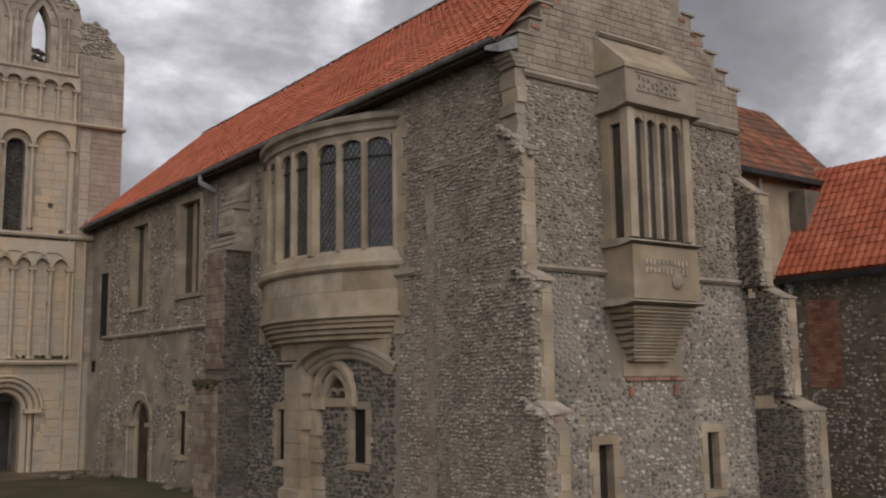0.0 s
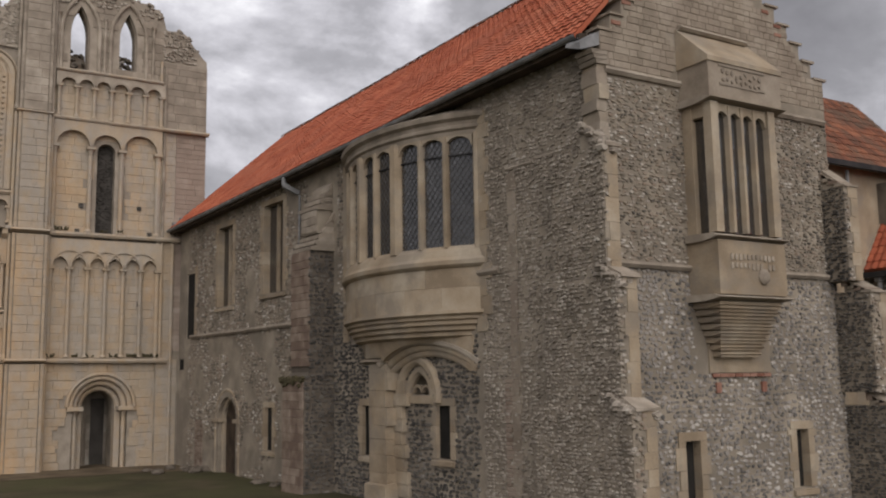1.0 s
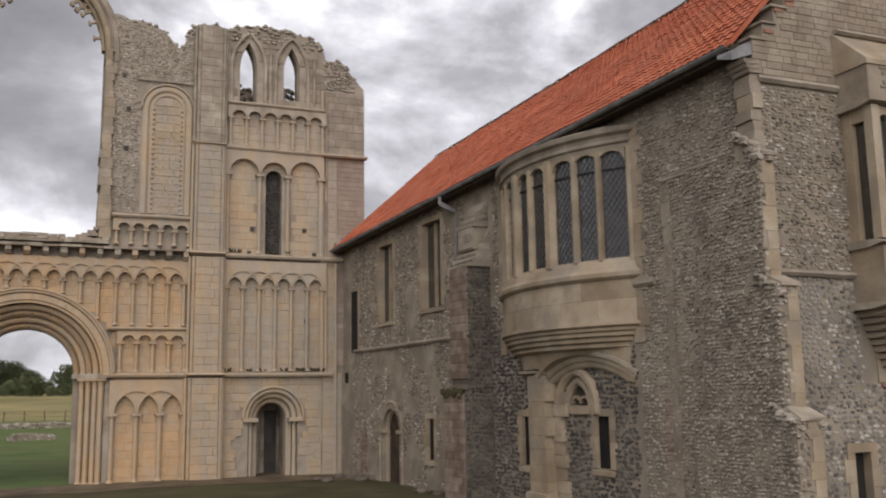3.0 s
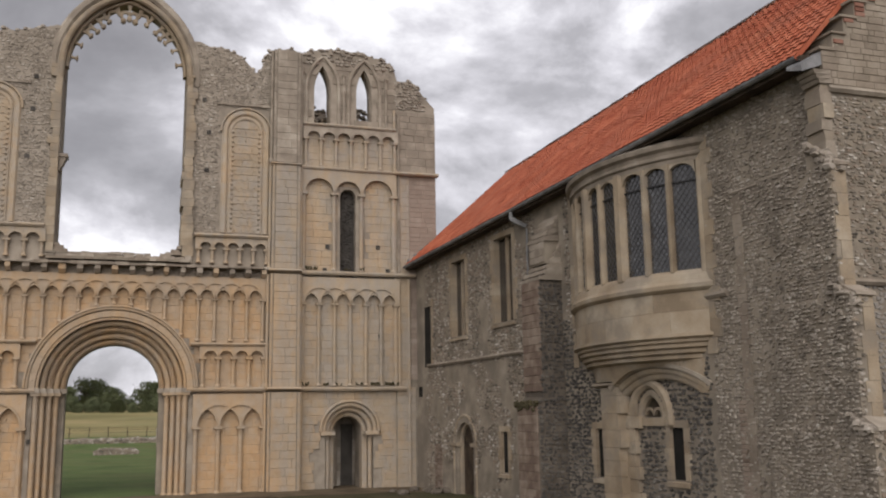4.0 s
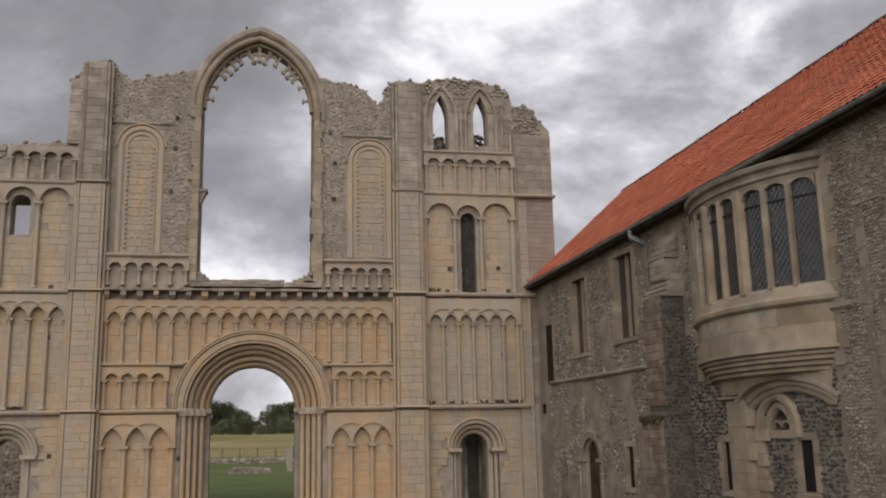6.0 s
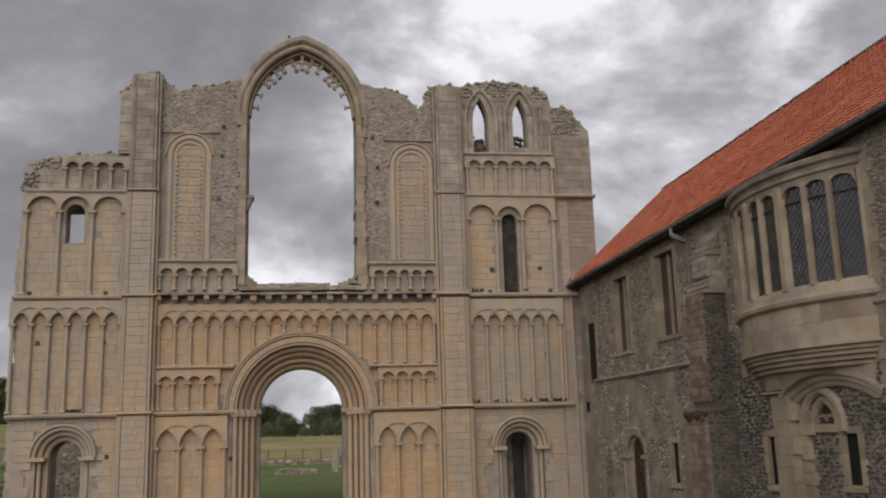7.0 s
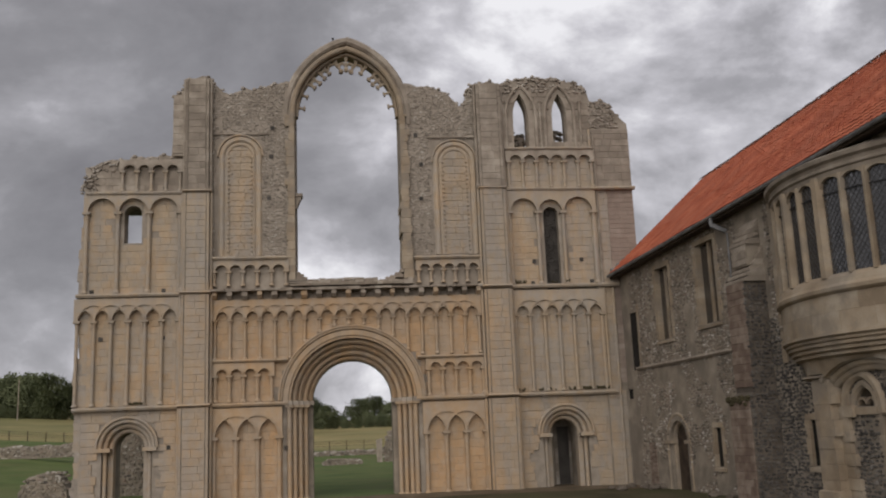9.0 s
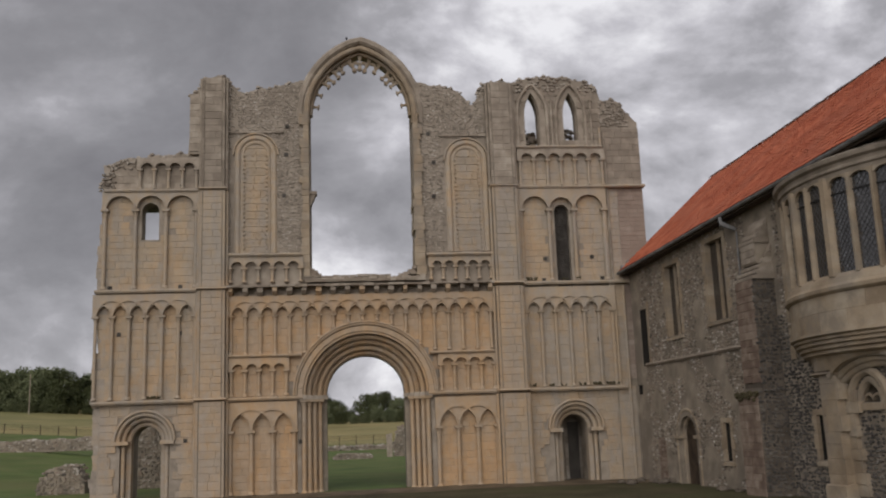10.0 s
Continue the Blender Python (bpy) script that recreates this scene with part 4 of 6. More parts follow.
# putlog holes and the tall slot, their inner shade put into dark-coloured blocks
s = Soup()
for x, z in ((-3.95, 15.35), (-4.0, 14.1), (-4.1, 12.3), (2.1, 15.0), (2.3, 13.7), (2.25, 12.2), (-10.7, 6.6), (-8.3, 6.6), (-8.3, 12.75), (9.1, 5.9), (6.95, 9.4), (9.0, 9.45), (6.85, 8.47), (9.4, 8.5), (-8.3, 8.5), (-11.1, 8.5), (-3.45, 2.1), (-8.0, 2.3)):
    part("putlog_hole_dark", Soup().box(x - 0.08, x + 0.08, 0.15, 0.24, z - 0.08, z + 0.08), M_void, front)
# rubble filling of the slot, in the same painted dark as the interiors
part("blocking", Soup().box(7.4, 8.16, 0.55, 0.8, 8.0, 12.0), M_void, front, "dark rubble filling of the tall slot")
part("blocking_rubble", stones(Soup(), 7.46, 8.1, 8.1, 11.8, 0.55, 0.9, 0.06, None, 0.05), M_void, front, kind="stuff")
part("inner_pier", Soup().lathe([(0.16, -0.2), (0.14, 0.1), (0.14, 2.6), (0.2, 2.8)], 7.62, 2.05, 12), M_grey, front)
# flat dark panel before the inner wall, painted for an opening's shade
part("inner_doorway_shade", Soup().box(7.95, 8.42, 2.2, 2.25, -0.2, 2.5), M_void, front, "dark panel painted for the shade of the tower's inner opening")
part("inner_wall", Soup().box(6.6, 9.2, 2.3, 2.6, -0.3, 3.6), M_mortar, front)
part("inner_facing", ashlar(Soup(), 6.6, 9.2, 0.0, 3.4, 2.27), M_rubble, front, kind="stuff")


def tower_body():
    s = Soup()
    s.box(5.2, 6.0, 1.76, 7.0, -0.3, 14.6)
    s.box(10.6, 11.44, 1.2, 7.0, -0.3, 14.9)
    s.box(6.0, 10.6, 6.2, 7.0, -0.3, 4.5)
    part("tower_wall", s, M_mortar, front)
    k = Soup()
    for i in range(90):
        x, z = rng.choice((rng.uniform(6.4, 7.1), rng.uniform(8.1, 8.8))), rng.uniform(14.35, 15.55)
        k.stone(x, rng.uniform(1.3, 1.7), z, 0.13, 0.1, 0.12)
    for x0, x1 in ((6.35, 7.1), (8.1, 8.5)):
        k.box(x0, x1, 1.4, 1.72, 14.2, 15.35)
    part("fallen_rubble", k, M_flint, front, kind="stuff")


tower_body()
# growth on the ledges
s = Soup()
for x, z in [(rng.uniform(5.9, 10.0), 3.98) for _ in range(11)] + [(rng.uniform(-9.5, -9.1), 3.98) for _ in range(6)] + [(rng.uniform(5.9, 10), 8.45) for _ in range(4)]:
    for q in range(5):
        a, t = rng.uniform(-0.1, 0.1), rng.uniform(0.05, 0.14)
        s.hexa([(x + a - 0.03, -0.02, z), (x + a + 0.03, -0.02, z), (x + a + 0.03, 0.05, z), (x + a - 0.03, 0.05, z), (x + a * 1.6 - 0.02, -0.06, z + t), (x + a * 1.6 + 0.01, -0.06, z + t), (x + a * 1.6, 0.04, z + t), (x + a * 1.6 - 0.02, 0.04, z + t)])
tagged(new("ledge_weeds", s.mesh("ledge_weeds", M_moss)), "small dry weeds and moss growing on the stone ledges", "plant", kind="stuff")


# ---- prior's lodging: long wall, gable, roof ----
SK = radians(4)
MW = Matrix(((math.sin(SK), math.cos(SK), 0, 10.6), (-math.cos(SK), math.sin(SK), 0, -0.8), (0, 0, 1, 0), (0, 0, 0, 1)))
MG = Matrix.Translation((0, -22.0, 0))
house = thing("lodging_house", "long flint and stone lodging with an orange pantiled roof", "house")
LEN = 21.25


def eave_z(u):
    return 8.75 + 0.030 * u


WIN1 = (3.5, 0.62, 5.55, 8.25, "flat", None)
WIN2 = (7.2, 0.68, 5.7, 8.45, "flat", None)
LDOOR = (3.8, 0.72, -1.0, 1.82, "round", None)
LWIN = (7.0, 0.24, 0.98, 2.25, "flat", None)
PWIN0 = (12.75, 0.26, 1.15, 2.38, "flat", None)
PWIN = (16.0, 0.27, 1.25, 2.42, "flat", None)
PROUND = (15.05, 0.36, 2.66, 2.78, "pointed", 0.42)
SLIT = (0.36, 0.4, 4.62, 6.95, "flat", None)
SQ = (-0.5, 0.25, 3.5, 3.9, "flat", None)
W_OPS = [WIN1, WIN2, LDOOR, LWIN, PWIN0, PWIN, PROUND, SLIT, SQ]


def long_wall():
    s = Soup()
    xs = sorted(opening_xs(W_OPS, {-0.78, LEN} | set(np.arange(0.0, LEN, 1.0))))
    s.strips(xs, 0.0, 0.8, lambda x: spans(x, -0.4, eave_z(x), W_OPS))
    part("long_wall", s, M_mortar, house, m=MW)
    # thin dark sheet behind the wall, coloured as the shade of unbuilt rooms
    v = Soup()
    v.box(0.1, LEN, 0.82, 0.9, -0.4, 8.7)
    part("dark_backing", v, M_void, house, m=MW)
    out = lambda x, z: not inside(x, z, W_OPS, 0.17) and z < eave_z(x) - 0.05 and not (11.9 < x < 17.4 and 4.0 < z < 8.8)
    plain = lambda x, z: out(x, z) and not noise.noise((x * 0.8, z * 0.8, 2)) > (0.12 if z < 4.55 else 0.3)
    a = Soup()
    stones(a, 0.3, 9.4, 0.1, 9.2, 0.0, 0.76, 0.06, plain, 0.03)
    pr = Soup()
    stones(pr, 17.5, 21.2, 0.1, 9.4, 0.0, 0.88, 0.06, out, 0.03, flat=0.6)
    part("flint_facing", pr, M_rubble, house, "pale grey rubble and flint near the corner", MW, "stuff")
    stones(a, 11.2, 17.3, 5.3, 9.3, 0.0, 0.88, 0.06, out, 0.026)
    part("flint_facing", a, M_flint, house, "rough brown and white flint with wide mortar", MW, "stuff")
    b = Soup()
    stones(b, 9.2, 17.3, 0.1, 5.3, 0.0, 0.96, 0.07, lambda x, z: out(x, z) and not (13.35 < x < 14.5 and z < 3.5), 0.035)
    part("flint_facing", b, M_dflint, house, "dark knapped flint", MW, "stuff")


long_wall()


def dressed_frame(parent, op, m, w=0.14, pr=0.03, mat=None, mullions=0, sill=True, depth=0.35):
    """A stone surround: two jambs of long and short blocks, a lintel and a sill; mullions; glass behind."""
    cx, hw, z0, zs, kind, rise = op
    f = new("window_surround")
    f.parent = parent
    f.matrix_basis = m
    mat = mat or M_pale
    for sgn in (-1, 1):
        z, k = z0, 0
        while z < zs - 0.02:
            h = min(rng.uniform(0.25, 0.42), zs - z)
            ww = w * (1.5 if k % 2 else 1.0)
            s = Soup()
            s.box(min(cx + sgn * (hw - 0.008), cx + sgn * (hw + ww)), max(cx + sgn * (hw - 0.008), cx + sgn * (hw + ww)), -pr, depth, z + 0.004, z + h - 0.004)
            part("jamb_stone", s, mat, f)
            z, k = z + h, k + 1
    s = Soup()
    s.box(cx - hw - w, cx + hw + w, -pr, depth, zs + 0.002, zs + 0.17)
    part("lintel", s, mat, f)
    if sill:
        s = Soup()
        s.wedge(cx - hw - w, cx + hw + w, -pr - 0.04, depth, z0 - 0.15, z0 - 0.05, z0)
        part("sill", s, mat, f)
    for i in range(mullions):
        s = Soup()
        x = cx - hw + 2 * hw * (i + 1) / (mullions + 1)
        s.hexa([(x - 0.05, 0.12, z0), (x + 0.05, 0.12, z0), (x + 0.06, 0.3, z0), (x - 0.06, 0.3, z0), (x - 0.05, 0.12, zs), (x + 0.05, 0.12, zs), (x + 0.06, 0.3, zs), (x - 0.06, 0.3, zs)])
        part("mullion", s, mat, f)
    return f


dressed_frame(house, WIN1, MW, 0.16, mullions=1, depth=0.2)
dressed_frame(house, WIN2, MW, 0.2, mullions=1, depth=0.2)
for o in (WIN1, WIN2):
    part("pane", Soup().box(o[0] - o[1] + 0.01, o[0] + o[1] - 0.01, 0.2, 0.21, o[2], o[3]), M_glass, house, "dull old window glass", MW)
for o in (LWIN, PWIN0, PWIN):
    dressed_frame(house, o, MW, 0.15, mat=M_pale, depth=0.08)
    # flat near-black sheet: the opening's shade put into colour, no real shutter
    part("shutter", Soup().box(o[0] - o[1] + 0.012, o[0] + o[1] - 0.012, 0.07, 0.12, o[2] + 0.004, o[3] - 0.004), M_hole, house, "near-black sheet painted for the shade inside the slit window", MW)
s = Soup()
# near-black sheets just behind the face, painted for the slit's and hole's shade
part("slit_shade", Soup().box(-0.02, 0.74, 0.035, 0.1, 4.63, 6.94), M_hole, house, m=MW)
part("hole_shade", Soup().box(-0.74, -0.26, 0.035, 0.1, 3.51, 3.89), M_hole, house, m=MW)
s.box(0.78, 0.98, -0.03, 0.2, 4.7, 7.2)
part("quoin_strip", s, M_pale, house, m=MW)


def lodging_door():
    d = new("doorway")
    d.parent = house
    d.matrix_basis = MW
    for k in range(3):
        ring(d, "arch_order", 3.8, 1.82, 0.62 + 0.135 * k, 0.745 + 0.135 * k, 0.12 - 0.075 * k, 0.5, "round", None, M_pale, 16, 2.1)
    for sgn in (-1, 1):
        part("impost", Soup().box(min(3.8 + sgn * 0.6, 3.8 + sgn * 1.06), max(3.8 + sgn * 0.6, 3.8 + sgn * 1.06), -0.075, 0.3, 1.72, 1.84), M_pale, d)
    for i in range(6):
        s = Soup()
        s.box(3.09 + 0.22 * i, 3.09 + 0.22 * i + 0.21, 0.24, 0.29, -0.3, 2.9)
        part("door_plank", s, M_wood, d)
    s = Soup()
    for z in np.arange(0.15, 1.7, 0.085):
        x = 2.35
        while x < 2.85:
            s.block(x - 1.3, x - 1.09, -0.03, z, z + 0.07, 0.005)
            x += 0.225
    part("brick_patch", s, M_pink, d, "red brick repair beside the jamb")


lodging_door()


def house_string(x0, x1, z, m, pr=0.12, h=0.15, tilt=0.0):
    n = max(1, int((x1 - x0) / 0.8))
    for i in range(n):
        a, b = x0 + (x1 - x0) * i / n, x0 + (x1 - x0) * (i + 1) / n
        k = rng.uniform(-0.01, 0.01) + tilt * (a - x0)
        s = Soup()
        s.weld = True
        part("string_stone", s.moulding(a + 0.003, b - 0.003, -pr + k * 0.5, z - h / 2 + k, z + h / 2 + k, 0.05), M_grey, house, m=m)


house_string(0.5, 9.3, 4.66, MW)
house_string(11.6, 12.9, 5.0, MW, 0.10)
house_string(17.4, 18.1, 5.25, MW, 0.10)
house_string(18.4, 21.0, 7.35, MW, 0.05, 0.08, 0.06)
s = Soup()
for x in (18.55, 20.55):
    z = 0.4
    while z < 7.0:
        h = rng.uniform(0.3, 0.5)
        part("lacing_stone", Soup().box(x - rng.uniform(0.09, 0.16), x + rng.uniform(0.09, 0.16), -0.025, 0.1, z, z + h - 0.01), M_gable, house, m=MW)
        z += h
s = Soup()
for i in range(30):
    z = 0.3 + i * 0.09
    s.block(18.2, 18.2 + rng.uniform(0.12, 0.3), -0.03, z, z + 0.075, 0.005)
part("brick_lacing", s, M_pink, house, m=MW)


def long_buttress():
    b = new("buttress")
    b.parent = house
    b.matrix_basis = MW
    s = Soup()
    part("lower_core", Soup().box(9.75, 11.0, -0.9, 0.1, -0.3, 3.0), M_dmortar, b)
    part("middle_core", Soup().wedge(9.85, 10.95, -0.7, 0.1, 3.0, 6.5, 7.5), M_dmortar, b)
    part("lower_slope", Soup().wedge(9.8, 10.97, -0.88, 0.1, 3.0, 3.1, 3.9), M_dmortar, b)
    part("upper_core", Soup().wedge(9.95, 10.85, -0.45, 0.1, 7.0, 7.7, 8.4), M_mortar, b)
    s = Soup()
    ashlar(s, 9.78, 10.98, 0.1, 3.0, -0.93, None, 0.22)
    ashlar(s, 9.87, 10.93, 3.4, 6.5, -0.73, None, 0.22)
    part("front_facing", s, M_pink, b, "brick and stone facing", kind="stuff")
    ashlar(g := Soup(), 9.97, 10.83, 7.05, 7.65, -0.48, None, 0.2)
    part("upper_facing", g, M_grey, b)
    # the flank towards the court, of dark flint
    k = Soup()
    stones(k, 0.05, 0.88, 0.1, 3.2, 0.0, 0.95, 0.07, None, 0.03)
    stones(k, 0.2, 0.88, 3.2, 6.6, 0.05, 0.95, 0.07, None, 0.03)
    part("flank_facing", k, M_dflint, b, m=Matrix.Translation((11.0, 0, 0)) @ Matrix(((0, -1, 0, 0), (1, 0, 0, -0.9), (0, 0, 1, 0), (0, 0, 0, 1))), kind="stuff")
    s = Soup()
    for i in range(6):
        part("offset_stone", Soup().wedge(9.8 + rng.uniform(-0.05, 0.05), 11.0 + rng.uniform(-0.05, 0.05), -0.74 + 0.13 * i, 0.1, 6.5 + 0.17 * i, 6.58 + 0.17 * i, 6.9 + 0.17 * i), M_grey, b)
    for i in range(4):
        part("offset_stone", Soup().wedge(9.9 + rng.uniform(-0.05, 0.05), 10.9, -0.5 + 0.12 * i, 0.1, 7.65 + 0.18 * i, 7.75 + 0.18 * i, 8.0 + 0.18 * i), M_grey, b)
    s = Soup()
    for i in range(26):
        s.stone(rng.uniform(9.72, 11.0), -0.92, rng.uniform(2.88, 3.12), 0.12, 0.07, 0.07)
    part("mossy_ledge", s, M_moss, b, kind="stuff")


long_buttress()


# ---- oriel on the long wall ----
UC, RB, CB = 14.6, 4.9, 3.95
SPAN = radians(38)


def bow(phi, out=0.0):
    """A point of the bow's plan, phi from its middle, out metres proud of it."""
    return UC + (RB + out) * math.sin(phi), min(CB - (RB + out) * math.cos(phi), 0.05)


def bow_band(rows, n=36):
    """A band round the bow; rows of (growth, z)."""
    s = Soup()
    m = n + 1
    for out, z in rows:
        s.v += [(*bow(-SPAN + 2 * SPAN * i / n, out), z) for i in range(m)]
    for j in range(len(rows) - 1):
        s.f += [(j * m + i, j * m + i + 1, (j + 1) * m + i + 1, (j + 1) * m + i) for i in range(n)]
    return s


def bow_blocks(parent, name, cuts, z0, z1, depth, mat):
    """Curved ashlars between the angles in cuts."""
    for a, b in zip(cuts, cuts[1:]):
        s = Soup()
        k, g, o = 6, 0.0006, rng.uniform(-0.003, 0.003)
        for i in range(k):
            p, q = a + g + (b - a - 2 * g) * i / k, a + g + (b - a - 2 * g) * (i + 1) / k
            c = [bow(p, o), bow(q, o), bow(q, -depth), bow(p, -depth)]
            s.hexa([(*e, z0 + 0.002) for e in c] + [(*e, z1 - 0.002) for e in c])
        s.weld = True
        part(name, s, mat, parent)


def oriel():
    o = new("oriel_window")
    o.parent = house
    o.matrix_basis = MW
    deg = lambda *a: [radians(q) for q in a]
    bow_blocks(o, "drum_block", deg(-38, -27, -13, 1, 13, 25, 38), 4.46, 4.98, 0.3, M_pale)
    bow_blocks(o, "drum_block", deg(-38, -20, -7, 8, 20, 38), 4.98, 5.42, 0.3, M_pale)
    part("sill", bow_band([(0.0, 5.40), (0.05, 5.42), (0.11, 5.47), (0.12, 5.56), (0.05, 5.64), (0.0, 5.80), (-0.10, 5.90), (-0.3, 5.92)]), M_pale, o)
    part("lower_moulding", bow_band([(-0.05, 4.49), (0.06, 4.48), (0.07, 4.41), (-0.02, 4.36), (-0.02, 4.30), (-0.09, 4.27), (-0.07, 4.19), (-0.16, 4.15), (-0.15, 4.07), (-0.25, 4.03), (-0.23, 3.95), (-0.36, 3.90), (-0.6, 3.9)]), M_pale, o, "stepped mouldings below the drum")
    part("head_band", bow_band([(-0.2, 8.36), (-0.04, 8.37), (-0.03, 8.46), (0.03, 8.50), (0.03, 8.56), (0.0, 8.58), (0.02, 8.66), (0.11, 8.72), (0.13, 8.82), (0.04, 8.87)]), M_grey, o)
    roof = Soup()
    m = 37
    for out, z in ((0.10, 8.84), (-0.25, 8.98), (-0.8, 9.10)):
        for i in range(m):
            x, y = bow(-SPAN + 2 * SPAN * i / 36, out)
            roof.v.append((x, y, z + 0.025 * noise.noise((x * 2, y * 2, 1))))
    for j in range(2):
        roof.f += [(j * m + i, j * m + i + 1, (j + 1) * m + i + 1, (j + 1) * m + i) for i in range(36)]
    part("stone_cap", roof, M_grey, o, "low grey weathered stone-capped roof")

    def upright(phi, w, d, z0, z1, name, proud=0.0):
        """A mullion with splayed sides and a flat nose."""
        x, y = bow(phi, proud)
        nx, ny = math.sin(phi), -math.cos(phi)
        tx, ty = -ny, nx
        s = Soup()
        s.weld = True
        for (w0, d0), (w1, d1) in (((w * 0.55, 0.0), (w, d * 0.45)), ((w, d * 0.45), (w, d))):
            p = []
            for z in (z0, z1):
                p += [(x - tx * w0 - nx * d0, y - ty * w0 - ny * d0, z), (x + tx * w0 - nx * d0, y + ty * w0 - ny * d0, z), (x + tx * w1 - nx * d1, y + ty * w1 - ny * d1, z), (x - tx * w1 - nx * d1, y - ty * w1 - ny * d1, z)]
            s.hexa(p)
        part(name, s, M_pale, o)

    for a in deg(-9, 9):
        upright(a, 0.15, 0.3, 5.82, 8.4, "main_mullion", 0.03)
    for a in deg(-35.2, 35.2):
        upright(a, 0.1, 0.24, 5.82, 8.4, "end_jamb")
    SPRING, CROWN, FOOT = 8.08, 8.34, 5.9
    for lo, hi, k in ((-34, -10.6, 3), (-7.4, 7.4, 2), (10.6, 34, 3)):
        edges = deg(*[lo + (hi - lo) * i / k for i in range(k + 1)])
        for e in edges[1:-1]:
            upright(e, 0.062, 0.2, 5.86, 8.36, "mullion")
        for c0, c1 in zip(edges, edges[1:]):
            n = 10
            s = Soup()
            s.weld = True
            for i in range(n):
                q = []
                for j in (i, i + 1):
                    t = j / n
                    th = c0 + (c1 - c0) * t
                    zz = SPRING + (CROWN - SPRING) * math.sqrt(max(0.0, 1 - (2 * t - 1) ** 2))
                    q += [(*bow(th, -0.05), zz), (*bow(th, -0.2), zz), (*bow(th, -0.05), 8.4), (*bow(th, -0.2), 8.4)]
                s.hexa([q[0], q[4], q[5], q[1], q[2], q[6], q[7], q[3]])
            part("light_head", s, M_pale, o)
            g = Soup()
            (x0, y0), (x1, y1) = bow(c0, -0.15), bow(c1, -0.15)
            g.v += [(x0, y0, FOOT), (x1, y1, FOOT), (x1, y1, 8.38), (x0, y0, 8.38)]
            g.f.append((0, 1, 2, 3))
            pane = part("pane", g, M_glass, o, "leaded glass with diamond panes")
            l = Soup()
            W, H, t = math.hypot(x1 - x0, y1 - y0), 8.38 - FOOT, 0.008
            ux, uy = (x1 - x0) / W, (y1 - y0) / W
            nx, ny = uy, -ux
            pitch, slope = 0.135, 1.35
            f = lambda a, z, d: (x0 + ux * a + nx * d, y0 + uy * a + ny * d, FOOT + z)
            for sg in (1, -1):
                k0 = -H / slope - W
                while k0 < W + H / slope:
                    a0, a1 = (k0, k0 + H / slope) if sg > 0 else (k0 + H / slope, k0)
                    da = a1 - a0
                    t0, t1 = -a0 / da, (W - a0) / da
                    lo_t, hi_t = max(0.0, min(t0, t1)), min(1.0, max(t0, t1))
                    if hi_t - lo_t > 0.01:
                        (pa, pz), (qa, qz) = (a0 + da * lo_t, H * lo_t), (a0 + da * hi_t, H * hi_t)
                        l.hexa([f(pa - t, pz, -0.012), f(pa + t, pz, -0.012), f(pa + t, pz, 0.012), f(pa - t, pz, 0.012), f(qa - t, qz, -0.012), f(qa + t, qz, -0.012), f(qa + t, qz, 0.012), f(qa - t, qz, 0.012)])
                    k0 += pitch
            part("lead_lattice", l, M_came, pane)
    s = Soup()
    for i in range(36):
        p = [bow(-SPAN + 2 * SPAN * j / 36, -dd) for j in (i, i + 1) for dd in (0.10, 0.13)]
        s.hexa([(*p[0], 7.92), (*p[2], 7.92), (*p[3], 7.92), (*p[1], 7.92), (*p[0], 7.945), (*p[2], 7.945), (*p[3], 7.945), (*p[1], 7.945)])
    part("iron_saddle_bar", s, M_dark, o)
    # dressed stones that tie the ends of the bow into the wall
    for x0, x1 in ((17.38, 17.62), (11.58, 11.8)):
        z, k = 4.0, 0
        while z < 8.8:
            h = min(rng.uniform(0.3, 0.5), 8.85 - z)
            part("end_stone", Soup().box(x0 - 0.05, x1 + (0.14 if k % 2 else 0.0) + rng.uniform(0, 0.08), -0.035, 0.1, z + 0.004, z + h - 0.004), M_pale, o)
            z, k = z + h, k + 1
    # dark curved sheet behind the glass, coloured for the room's shade
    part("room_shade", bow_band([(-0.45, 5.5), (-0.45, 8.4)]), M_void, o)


oriel()


